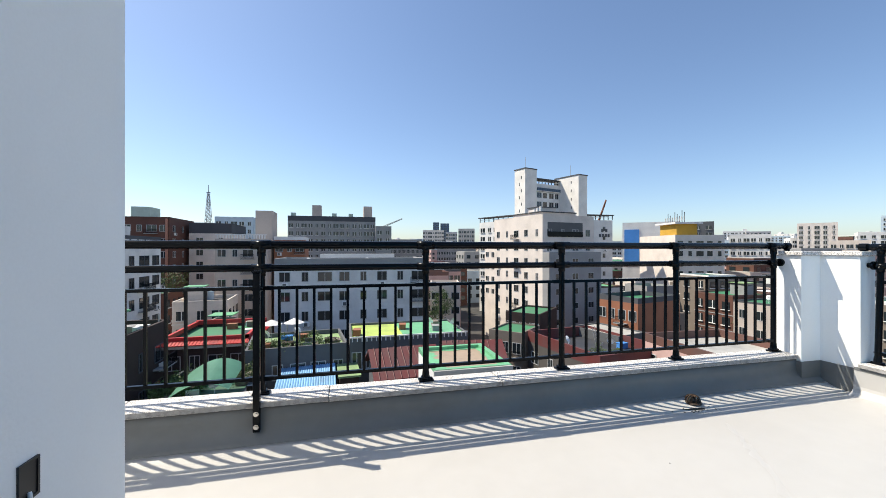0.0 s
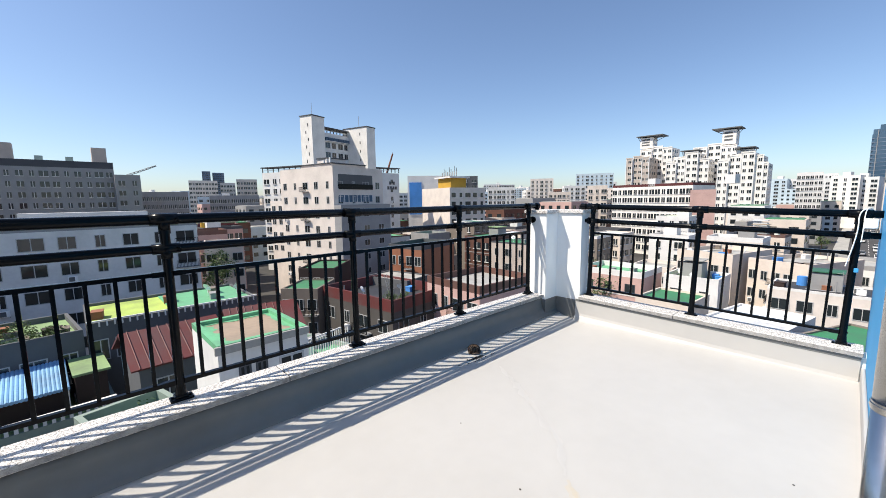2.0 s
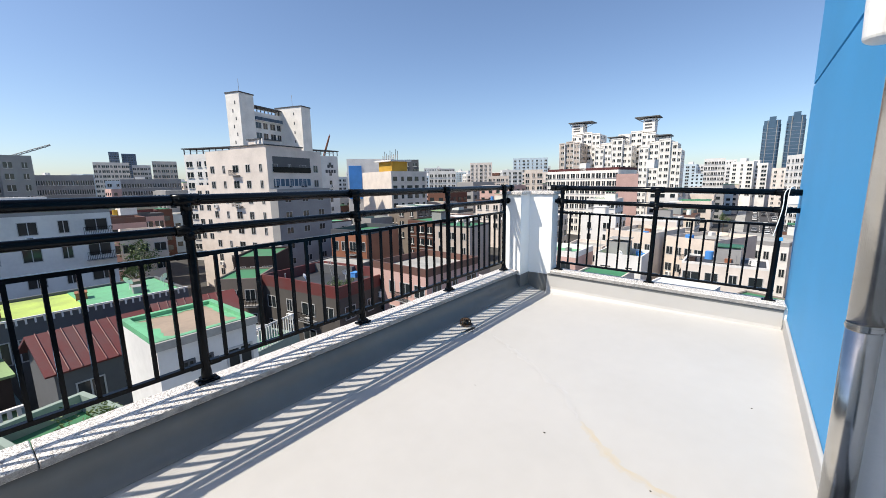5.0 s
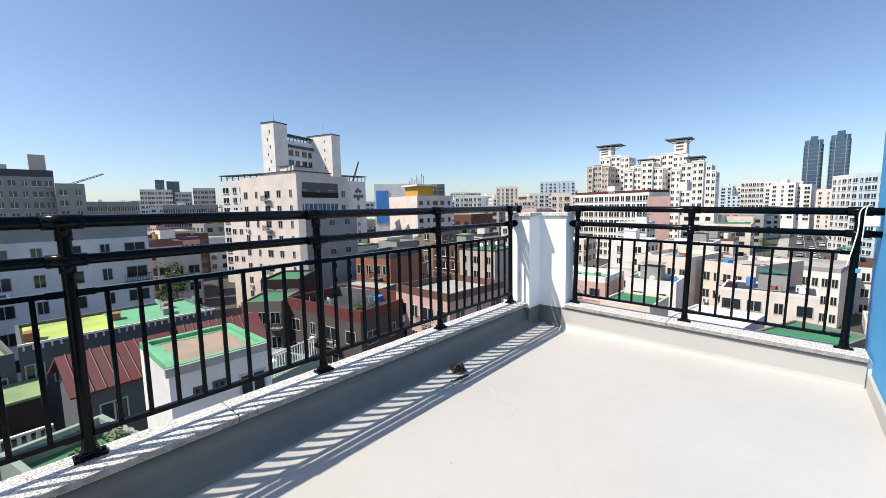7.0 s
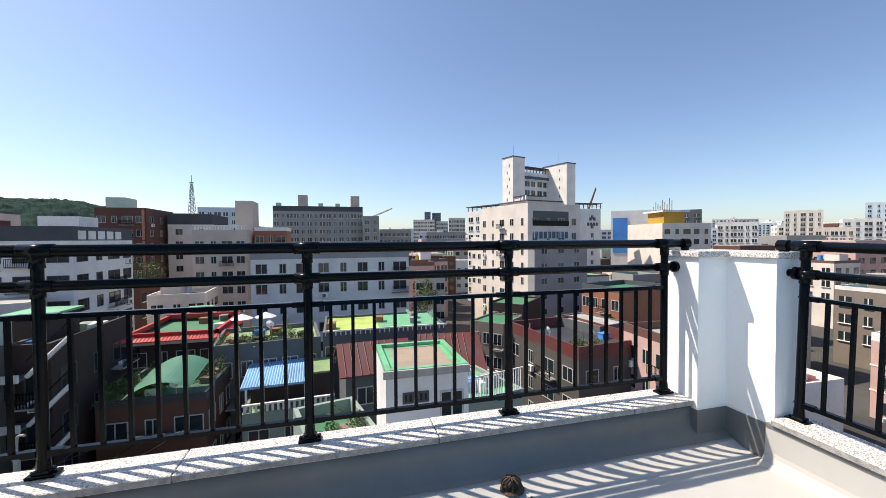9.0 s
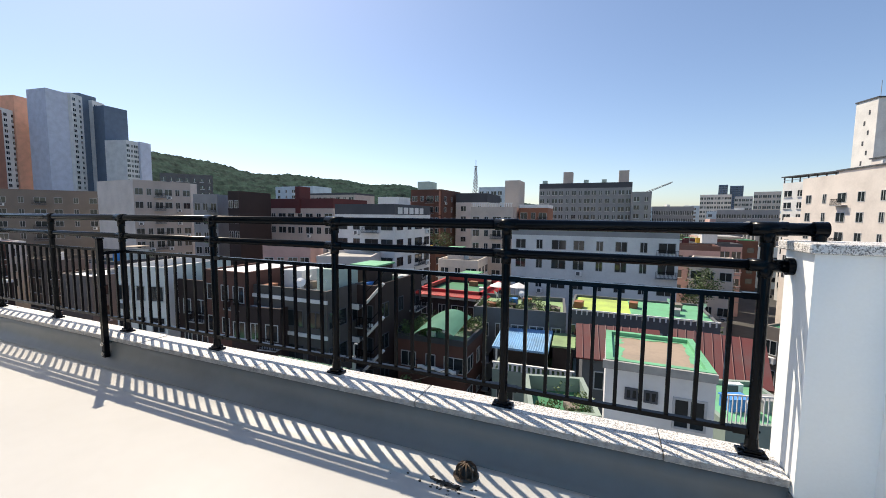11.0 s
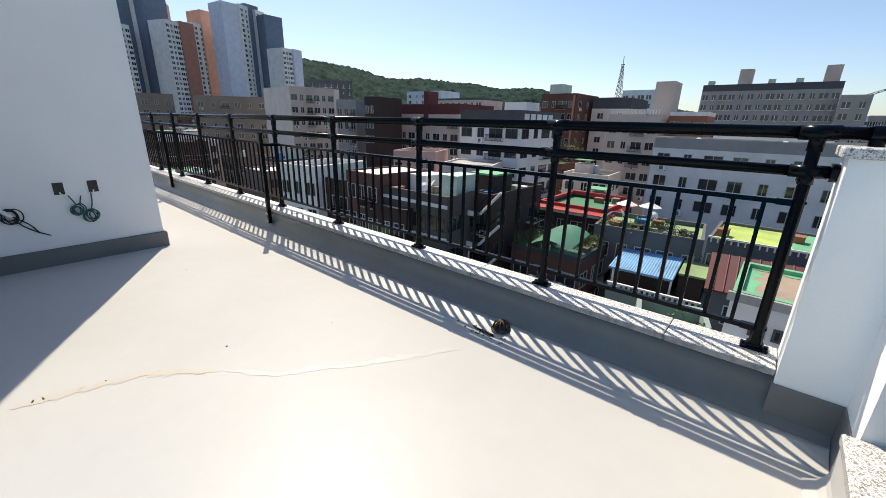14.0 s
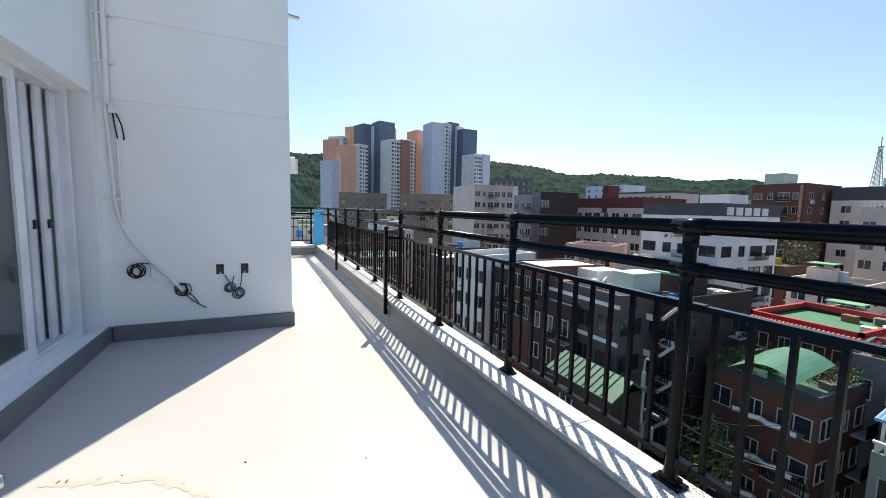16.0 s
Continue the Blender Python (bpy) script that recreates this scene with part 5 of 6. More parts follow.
for x0, x1, z0 in ((8.2, 9.0, 6.6), (9.6, 10.4, 6.6), (7.4, 8.2, 5.0), (8.5, 9.2, 5.0), (9.5, 10.2, 5.0), (10.5, 11.2, 5.0)):
    add_box(wing, "sign_bar", x0, x1, -0.08, 0.0, z0, z0 + 1.0, "dark", "dark sign lettering shapes")
add_box(bluepanel, "blue_panel", 0.6, 5.2, -0.2, 0.0, -4.0, 8.0, "blue", "bright blue wall panel")
add_box(cream, "roof_house", 8, 16, 2, 8, 5.0, 8.4, "yellow", "ochre yellow roof house")
add_box(cream, "roof_slab", 7, 17, 1, 9, 8.4, 8.9, "white")
for k in range(9):
    add_box(cream, "antenna", 7.5 + k * 1.1, 7.62 + k * 1.1, 4, 4.12, 8.9, 10.4 + (k * 37 % 10) * 0.22, "dark", "thin roof antenna")
    add_box(cream, "antenna_panel", 7.4 + k * 1.1, 7.75 + k * 1.1, 3.9, 4.0, 9.4, 10.6, "grey")
# arched stair heads of the long flats
for x0 in (14.0, 38.0):
    add_box(bricktop, "stair_head", x0, x0 + 2.6, 0, 3, 5.0, 7.7, "white", "arched stair head")

# ---------- twin glass towers ----------
for (x0, y0), top in (((595.2, -10.3), 70.5), ((594.2, -31.0), 73.5)):
    b = thing("glass_tower", (x0, y0, GZ), "dark blue glass office tower with tapering crown", "tower", "twin glass towers", -90)
    h = top - GZ
    part("shaft", prism([(0, 2), (2, 0), (14, 0), (16, 2), (16, 16), (0, 16)], 0, h - 9), M["pane_blue"], b, "dark blue glazed shaft")
    part("crown", prism([(5, 1), (11, 1), (11, 14), (5, 14)], h - 9, h), M["pane_blue"], b)
    bm = prism([(0.5, 3), (5, 1), (5, 14), (0.5, 14)], h - 9, h - 4)
    part("shoulder", bm, M["pane_blue"], b)
    part("shoulder", prism([(11, 1), (15.5, 3), (15.5, 14), (11, 14)], h - 9, h - 4), M["pane_blue"], b)
    place("floor_lines", boxes_mesh("floor_lines", [(-0.1, 16.1, -0.15, 2.0, k * 4.0, k * 4.0 + 0.5, 0) for k in range(3, int(h / 4) - 2) for _ in (0,)], [M["slate"]]), b)
    tagged(b.children[-1], kind="stuff")
    for x in (3.6, 12.0):
        part("edge_fin", bbox(x, x + 0.6, -0.4, 0.0, 0, h - 5), M["grey"], b, "pale vertical fin")

# ---------- ground, road and vehicles ----------
gm = bmesh.new()
bmesh.ops.create_grid(gm, x_segments=40, y_segments=40, size=4500)
bmesh.ops.translate(gm, vec=(0, 0, GZ), verts=gm.verts)
tagged(part("ground", gm, M["ground"]), "grey built-up city ground between the houses", "ground", kind="structure")
tagged(part("road", prism([(110, -22), (900, -32), (900, -6), (110, -2)], GZ - 0.2, GZ + 0.02), M["asphalt"]), "broad grey city road leading away", "road", kind="structure")
tagged(part("pavement", prism([(110, -1.9), (900, -5.9), (900, -2), (110, 2.0)], GZ - 0.2, GZ + 0.15), M["r_concrete"]), "pale pavement beside the road", "pavement", kind="structure")
marks = []
for k in range(60):
    for j in (-6.5, -10.2, -14.0, -17.7):
        marks.append((115 + k * 9, 119 + k * 9, j - 0.08 - k * 0.11, j + 0.08 - k * 0.11, GZ + 0.02, GZ + 0.03, 0))
tagged(place("lane_marks", boxes_mesh("lane_marks", marks, [M["white"]])), "white dashed lane marks on the road", "road marking", kind="stuff")


def car(x, y, rz, mat):
    c = thing("car", (x, y, GZ + 0.03), {"car_white": "white car on the road", "car_black": "black car on the road", "car_silver": "silver car on the road"}[mat], "car", "cars on the road", rz)
    bm = bbox(-2.2, 2.2, -0.9, 0.9, 0.35, 0.95, 0.15, 2)
    part("body", bm, M[mat], c)
    bm = bbox(-1.4, 1.1, -0.78, 0.78, 0.95, 1.48, 0.05, 1)
    for v in bm.verts:
        if v.co.z > 1.2:
            v.co.x *= 0.75
    part("cabin", bm, M["pane"], c, "dark glazed cabin")
    part("roof", bbox(-0.9, 0.75, -0.7, 0.7, 1.48, 1.53, 0.02, 1), M[mat], c)
    for wx in (-1.4, 1.4):
        for wy in (-0.82, 0.82):
            bm = bmesh.new()
            rod(bm, (wx, wy - 0.1, 0.32), (wx, wy + 0.1, 0.32), 0.32, 12)
            part("wheel", bm, M["rubber"], c)
    return c


first = {k: car(150 + i * 6, -8.3 - i * 3.7, 178, k) for i, k in enumerate(("car_white", "car_black", "car_silver"))}
rc = random.Random(11)
for k in range(42):
    x = 160 + k * 5.2 + rc.uniform(-1.5, 1.5)
    lane = rc.choice((-4.6, -8.3, -12.0, -15.8, -19.2))
    copy_thing(first[rc.choice(("car_white", "car_white", "car_black", "car_silver"))], pose(x, lane - (x - 110) * 0.0125, GZ + 0.03, 0, 0, 178))

# ---------- lattice mast and cranes ----------
mast = thing("radio_mast", (-59.2, 179.3, GZ), "steel lattice radio mast on a rooftop", "mast")
bm = bmesh.new()
H0, H1 = 14.0 - GZ, 26.4 - GZ
for sx in (-1, 1):
    for sy in (-1, 1):
        rod(bm, (sx * 1.1, sy * 1.1, H0 - 2), (sx * 0.35, sy * 0.35, H1 - 2), 0.10, 6)
part("leg_frame", bm, M["grey"], mast)
bm = bmesh.new()
for k in range(8):
    f0, f1 = k / 8, (k + 1) / 8
    w0, w1 = 1.1 - 0.75 * f0, 1.1 - 0.75 * f1
    z0, z1 = H0 - 2 + (H1 - H0) * f0, H0 - 2 + (H1 - H0) * f1
    for s in (-1, 1):
        rod(bm, (-w0 * s, -w0, z0), (w1 * s, -w1, z1), 0.09, 5)
        rod(bm, (-w0 * s, w0, z0), (w1 * s, w1, z1), 0.09, 5)
    rod(bm, (-w0, -w0, z0), (w0, -w0, z0), 0.09, 5)
part("bracing", bm, M["grey"], mast)
bm = bmesh.new()
rod(bm, (0, 0, H1 - 2), (0, 0, H1 + 1.5), 0.12, 6)
rod(bm, (-0.7, 0, H1 - 1.6), (0.7, 0, H1 - 1.6), 0.25, 8)
part("aerial", bm, M["grey"], mast)
part("pedestal", bbox(-6, 6, -5, 5, 0, H0 - 2), M["grey"], mast, "roof block under the mast")
for (x, y, ang, ln, z0, nm) in ((10.0, 290.0, 35, 34, 12, "grey"), (118.0, 172.0, 76, 34, 6, "orange")):
    cr = thing("crane", (x, y, GZ), "lattice-boom construction crane over the roofs", "crane")
    ca, sa = math.cos(radians(ang)), math.sin(radians(ang))
    bm = bmesh.new()
    for o in (-0.6, 0.6):
        rod(bm, (o * sa, 0, z0 - GZ - o * ca), (ca * ln + o * sa * 0.4, 0, z0 - GZ + sa * ln * 0.62 - o * ca * 0.4), 0.22, 5)
    for k in range(14):
        f, g = k / 14, (k + 1) / 14
        rod(bm, (ca * ln * f, 0, z0 - GZ + sa * ln * 0.62 * f - 0.6), (ca * ln * g, 0, z0 - GZ + sa * ln * 0.62 * g + 0.6), 0.12, 4)
    part("boom", bm, M[nm], cr)
    part("cab", bbox(-2, 2, -1.5, 1.5, z0 - GZ - 4, z0 - GZ, 0.2, 1), M["yellow"], cr)
    part("tower_base", bbox(-1.4, 1.4, -1.4, 1.4, 0, z0 - GZ - 4), M[nm], cr)

# ---------- gabled and corrugated roofs near the terrace ----------
def gable_house(name, label, x, y, w, d, z_eave, rise, wall, roof, rz=0.0):
    b = thing(name, (x, y, GZ), label, "house", rz=rz)
    h = z_eave - GZ
    ROOM.append((x + w / 2, y + d / 2, max(w, d) / 2 + 1))
    place("wall", boxes_mesh("wall", [(0, w, 0, d, 0, h, 0)], [M[wall]]), b)
    o = 0.4
    bm = bmesh.new()
    pts = [(-o, -o, h - 0.1), (w + o, -o, h - 0.1), (w + o, d / 2, h + rise), (-o, d / 2, h + rise), (w + o, d + o, h - 0.1), (-o, d + o, h - 0.1)]
    v = [bm.verts.new(p) for p in pts]
    bm.faces.new((v[0], v[1], v[2], v[3]))
    bm.faces.new((v[3], v[2], v[4], v[5]))
    bmesh.ops.recalc_face_normals(bm, faces=bm.faces)
    bmesh.ops.solidify(bm, geom=bm.faces[:], thickness=0.12)
    part("roof", bm, M[roof], b)
    bm = bmesh.new()
    for x0 in (0.0, w):
        a = [bm.verts.new(p) for p in ((x0, 0, h), (x0, d, h), (x0, d / 2, h + rise - 0.05))]
        bm.faces.new(a)
    bmesh.ops.solidify(bm, geom=bm.faces[:], thickness=0.1)
    part("gable", bm, M[wall], b)
    for k in range(int(w / 0.5)):
        bm = bmesh.new()
        rod(bm, (k * 0.5, -o, h - 0.06), (k * 0.5, d / 2, h + rise + 0.04), 0.03, 5)
        part("roof_rib", bm, M[roof], b)
    for k in range(max(1, int(w / 2.6))):
        add_window(b, 1.2, 1.2, "", pose(0.7 + k * 2.6, 0, h - 2.2))
    return b


gable_house("house", "low house with a dark red sheet roof", -1.9, 24.2, 4.4, 4.6, -7.5, 1.4, "midgrey", "r_redroof", 5)
gable_house("house", "low house with a dark red sheet roof", 3.6, 26.0, 4.4, 6.0, -8.3, 1.9, "greybrick", "r_redroof", -8)
BZ = -11.8
blue = block("house", "old house with pale balustrade and a blue corrugated roof", (-9.4, 30.0), (-2.6, 30.4), BZ, 7, "shadegreen", roof="oldgreen", rows=2, cols=3, parapet=0.3)
for k in range(24):
    bm = bmesh.new()
    rod(bm, (-0.1 + k * 0.2, 0.6, 8.9), (0.0 + k * 0.2, 6.6, 9.7), 0.115, 8)
    part("roof_sheet", bm, M["r_blueroof"], blue, "pale blue corrugated sheet")
for x in (0.1, 4.4):
    add_box(blue, "roof_post", x, x + 0.15, 0.8, 0.95, BZ, BZ + 1.7, "white")
# dark bodies added to give the deep shade under the raised roofs
add_box(blue, "shed", 0.4, 4.4, 1.6, 6.0, BZ, -9.95, "darkbrick", "shaded shed under the blue roof")
add_box(blue, "shed", 4.9, 6.5, 1.4, 5.0, BZ, -9.7, "darkbrick")
add_box(blue, "shed_roof", 4.8, 6.7, 1.2, 5.2, -9.7, -9.55, "r_oldgreen", "faded green flat shed roof")
for k in range(17):
    add_box(blue, "baluster", 0.1 + k * 0.39, 0.28 + k * 0.39, -0.05, 0.12, BZ + 0.03, BZ + 0.55, "white")
add_box(blue, "balustrade_rail", 0, 6.7, -0.08, 0.15, BZ + 0.55, BZ + 0.68, "white", "weathered white balustrade rail")
yard = block("house", "low concrete house with a green coated deck", (-3.6, 14.5), (-0.7, 15.2), -7.0, 4, "shadegreen", roof="green", rows=1, cols=2, parapet=0.8)
fence_h = block("house", "low house with a white steel fence on its deck", (4.2, 17.5), (8.0, 18.5), -7.4, 5, "shadegreen", roof="mint", rows=1, cols=2, parapet=0.3)
for k in range(22):
    add_box(fence_h, "fence_bar", 0.05 + k * 0.175, 0.09 + k * 0.175, 0.05, 0.09, -7.4, -6.2, "white")
add_box(fence_h, "fence_rail", 0, 3.9, 0.04, 0.1, -6.2, -6.14, "white")
# ladder leaning on the grey roof house
LP = redpar.matrix_basis @ Vector((8.5, 3.0, 0))
LZ = max(v.co.z for c in redpar.children if c.name.startswith("parapet") for v in c.data.vertices) + GZ - 0.89
ld = thing("ladder", (LP.x, LP.y, LZ), "aluminium ladder leaning against the roof house", "ladder", rz=20)
for x in (0, 0.45):
    bm = bmesh.new()
    rod(bm, (x, 0, 0), (x, 0.7, 2.6), 0.035, 6)
    part("rail", bm, M["grey"], ld)
for k in range(8):
    bm = bmesh.new()
    rod(bm, (0, 0.7 * (k + 1) / 9, 2.6 * (k + 1) / 9), (0.45, 0.7 * (k + 1) / 9, 2.6 * (k + 1) / 9), 0.02, 6)
    part("rung", bm, M["grey"], ld)
# street pole and wires between the houses
pole = thing("street_lamp", (-16.5, 20.0, GZ), "grey concrete street pole with a lamp arm", "street lamp")
bm = bmesh.new()
rod(bm, (0, 0, 0), (0, 0, 10.6), 0.17, 12, 0.12)
part("pole", bm, M["grey"], pole)
tube([(0, 0, 10.5), (0, 0, 11.2), (0.15, -0.1, 11.6), (0.5, -0.3, 11.6)], 0.06, "lamp_arm", M["grey"], pole)
part("cross_arm", bbox(-1.2, 1.2, -0.06, 0.06, 8.2, 8.32), M["grey"], pole)
part("transformer", bbox(0.2, 0.75, -0.3, 0.3, 6.4, 7.3, 0.06, 2), M["grey"], pole)
rw = random.Random(4)
for k in range(9):
    x0, z0 = -16.5 + rw.uniform(-1, 1), GZ + rw.uniform(6.5, 9.5)
    x1, y1, z1 = rw.choice(((-30, 34, -12), (-12, 27, -11), (-9, 22, -11), (-22, 40, -11), (-34, 29, -12), (-14, 38, -12)))
    pts = [(x0 + (x1 - x0) * f, 20 + (y1 - 20) * f, z0 + (z1 - z0) * f - 1.2 * f * (1 - f) * 2) for f in (0, 0.25, 0.5, 0.75, 1)]
    tagged(tube(pts, 0.025, "overhead_wire", M["rubber"]), "thin black overhead wire between the houses", "wire", "overhead wires")

# ---------- wooded hill ----------
RIDGE = [(86, 8), (95, 20), (105, 40), (113.8, 54), (118, 64), (125.8, 72), (131.6, 78), (138.7, 81), (144.7, 95), (149, 108), (155, 120), (162.5, 118), (171, 109), (177, 106), (190, 100), (205, 80)]


def ridge(a):
    for (a0, z0), (a1, z1) in zip(RIDGE, RIDGE[1:]):
        if a0 <= a <= a1:
            return z0 + (z1 - z0) * (a - a0) / (a1 - a0)
    return 5.0


NA, NR = 620, 64
verts, faces = [], []
for i in range(NA + 1):
    a = 86 + 119 * i / NA
    top = ridge(a)
    for j in range(NR + 1):
        f = j / NR
        r = 420 + 620 * f
        s = math.sin(min(1.0, f / 0.72) * math.pi / 2) ** 1.15 if f < 0.72 else 1.0 - (f - 0.72) * 0.9
        x, y = r * math.cos(radians(a)), r * math.sin(radians(a))
        z = GZ - 4 + (top - GZ) * s
        z += noise.noise(Vector((x / 90, y / 90, 0))) * 9 * s + (noise.noise(Vector((x / 9, y / 9, 3))) * 3.4 + noise.noise(Vector((x / 4, y / 4, 7))) * 2.2) * min(1, s * 3)
        verts.append((x, y, z))
for i in range(NA):
    for j in range(NR):
        k = i * (NR + 1) + j
        faces.append((k, k + 1, k + NR + 2, k + NR + 1))
hm = bpy.data.meshes.new("hill")
hm.from_pydata(verts, [], faces)
hm.materials.append(M["hill"])
tagged(new("hill", hm), "long wooded hill behind the city", "hill", kind="structure")
far_hill = bmesh.new()
vv = []
for i in range(81):
    a = radians(20 + 90 * i / 80)
    z = 30 + 34 * noise.noise(Vector((i * 0.16, 2, 0))) + 8 * noise.noise(Vector((i * 0.7, 5, 0)))
    vv.append((far_hill.verts.new((2300 * math.cos(a), 2300 * math.sin(a), GZ)), far_hill.verts.new((2600 * math.cos(a), 2600 * math.sin(a), max(6, z)))))
for (a, b), (c, d) in zip(vv, vv[1:]):
    far_hill.faces.new((a, c, d, b))
# flat slate colour stands for far hills seen through haze
tagged(part("backdrop_hills", far_hill, M["slate"]), "distant hills in a haze-coloured blue-grey on the horizon", "hills", kind="structure")


# ---------- trees and roof plants ----------
def crown_mesh(name, seed, rx, rz, clumps, leaves, size):
    """Many small leaves in uneven clumps."""
    r = random.Random(seed)
    v, f = [], []
    for c in range(clumps):
        d = Vector((r.gauss(0, 1), r.gauss(0, 1), r.gauss(0, 1))).normalized() * r.uniform(0.35, 1.0)
        cx, cy, cz = d.x * rx, d.y * rx, d.z * rz
        cr = r.uniform(0.28, 0.5) * rx
        for _ in range(leaves):
            e = Vector((r.gauss(0, 1), r.gauss(0, 1), r.gauss(0, 1))).normalized() * cr * r.uniform(0.5, 1.0)
            p = Vector((cx, cy, cz)) + e
            n1 = Vector((r.uniform(-1, 1), r.uniform(-1, 1), r.uniform(-1, 1))).normalized()
            n2 = n1.orthogonal().normalized()
            n3 = n1.cross(n2)
            s = size * r.uniform(0.6, 1.3)
            b = len(v)
            v += [p + n2 * s, p + n3 * s * 0.5, p - n2 * s, p - n3 * s * 0.5]
            f.append((b, b + 1, b + 2, b + 3))
    me = bpy.data.meshes.new(name)
    me.from_pydata([tuple(q) for q in v], [], f)
    me.materials.append(M["leaf"])
    return me


def tree(seed, h, rx):
    t = thing("tree", (0, 0, 0), "leafy green broadleaf tree between the houses", "tree", "trees between the houses")
    bm = bmesh.new()
    rod(bm, (0, 0, 0), (0.1, 0, h * 0.55), 0.16, 8, 0.09)
    r = random.Random(seed)
    for k in range(5):
        a = r.uniform(0, math.tau)
        rod(bm, (0.08, 0, h * (0.35 + 0.04 * k)), (rx * 0.6 * math.cos(a), rx * 0.6 * math.sin(a), h * r.uniform(0.6, 0.85)), 0.06, 6, 0.03)
    part("trunk", bm, M["bark"], t)
    place("crown", crown_mesh("crown", seed, rx, h * 0.32, 26, 34, 0.17), t, pose(0, 0, h * 0.7))
    return t


def shrub(seed, rx):
    t = thing("shrub", (0, 0, 0), "green leafy shrub growing in a roof planter", "shrub", "roof garden plants")
    place("foliage", crown_mesh("foliage", seed, rx, rx * 0.6, 12, 40, 0.075), t, pose(0, 0, rx * 0.55))
    bm = bbox(-rx * 0.45, rx * 0.45, -rx * 0.3, rx * 0.3, 0, rx * 0.35, 0.02, 1)
    part("planter", bm, M["brown"], t)
    return t


t1, t2 = tree(1, 7.0, 2.2), tree(2, 9.0, 2.8)
t1.matrix_basis, t2.matrix_basis = pose(-15.0, 24.5, GZ), pose(-43.0, 70.0, GZ + 8)
spots = ((-24, 25, 0.0), (-37, 84, 8), (-47, 96, 9), (-55, 98, 10), (-44, 108, 12), (9, 48, 0), (12, 66, 4), (14, 70, 4), (17, 75, 4), (6, 100, 4), (12, 120, 7), (20, 130, 7), (26, 118, 7),
         (60, 46, 0), (76, 34, 0), (70, 12, 0), (88, 22, 0), (110, 30, 0), (62, -1, 0), (55, 24, 0), (130, 12, 0), (140, -30, 0), (180, 4, 0), (-64, 40, 0), (-70, 60, 4), (-90, 50, 4), (-110, 64, 6), (-95, 110, 12), (-80, 118, 12))
for k, (x, y, dz) in enumerate(spots):
    rr = random.Random(k)
    copy_thing((t1, t2)[k % 2], pose(x, y, GZ + dz, 0, 0, rr.uniform(0, 360)))
s1, s2 = shrub(5, 0.7), shrub(6, 0.95)
s1.matrix_basis, s2.matrix_basis = pose(-16.6, 29.4, CZ - 0.44), pose(-15.4, 32.5, CZ - 0.44)
plants = [(x, y, CZ - 0.44) for x, y in ((-16.8, 31), (-16.6, 32.6), (-15.2, 33.8), (-13.8, 34.2), (-12.6, 34.0), (-15.9, 30.2), (-14.2, 33.0), (-12.0, 32.6), (-16.4, 33.9), (-13.0, 33.1), (-17.0, 29.9), (-15.6, 31.4))]
plants += [(x, y, CZ - 0.44) for x, y in ((-17.2, 29.2), (-16.9, 30.6), (-16.2, 29.8), (-15.4, 30.0), (-16.1, 31.2), (-17.2, 32.0), (-14.6, 34.4), (-13.4, 34.6), (-12.4, 34.6))]
plants += [(x, y, -8.0) for x, y in ((-11.8, 35.6), (-10.6, 36.2), (-9.4, 35.8), (-8.2, 36.0), (-6.9, 36.4), (-5.4, 36.0), (-7.6, 38.6), (-10.0, 39.0))]
RC = redpar.matrix_basis @ Vector((11.0, 2.0, 0))
RZ = max(v.co.z for c in redpar.children if c.name.startswith("parapet") for v in c.data.vertices) + GZ - 0.89
plants += [(RC.x, RC.y, RZ), (RC.x + 1.5, RC.y + 0.9, RZ), (RC.x + 0.3, RC.y + 2.0, RZ), (-2.8, 15.6, -7.7), (-2.0, 16.6, -7.7)]
s3 = shrub(8, 1.3)
s3.matrix_basis = pose(-16.4, 30.0, CZ - 0.44)
for x, y, rz in ((-16.6, 31.6, 40), (-16.0, 33.4, 120), (-14.6, 34.0, 200), (-12.3, 33.8, 300), (-12.2, 32.2, 80), (-17.0, 29.4, 150)):
    copy_thing(s3, pose(x, y, CZ - 0.44, 0, 0, rz))
for k, (x, y, z) in enumerate(plants):
    copy_thing((s1, s2)[k % 2], pose(x, y, z, 0, 0, k * 47 % 360))
for k, (x, y) in enumerate(((-11.0, 38.0), (-9.0, 38.4))):
    pa = thing("parasol", (x, y, -8.0), "white square parasol in the roof garden", "parasol", "parasols in the roof garden")
    bm = bmesh.new()
    rod(bm, (0, 0, 0), (0, 0, 2.2), 0.03, 8)
    part("pole", bm, M["grey"], pa)
    bm = bmesh.new()
    bmesh.ops.create_cone(bm, cap_ends=False, segments=8, radius1=1.0, radius2=0.05, depth=0.45, matrix=Matrix.Translation((0, 0, 2.2)))
    part("canopy", bm, M["white"], pa)

# ---------- other houses of the quarter ----------
rf = random.Random(21)
WN = ["offwhite", "cream", "brick", "darkbrick", "white", "beige", "pink", "grey", "brown", "greybrick", "orange"]
RN = ["green", "green", "mint", "concrete", "concrete", "darkgreen", "oldgreen", "whiteroof", "redroof", "earth", "darkroof"]


WE = ["offwhite", "cream", "white", "white", "offwhite", "pink", "grey", "cream", "beige", "brick", "brown"]


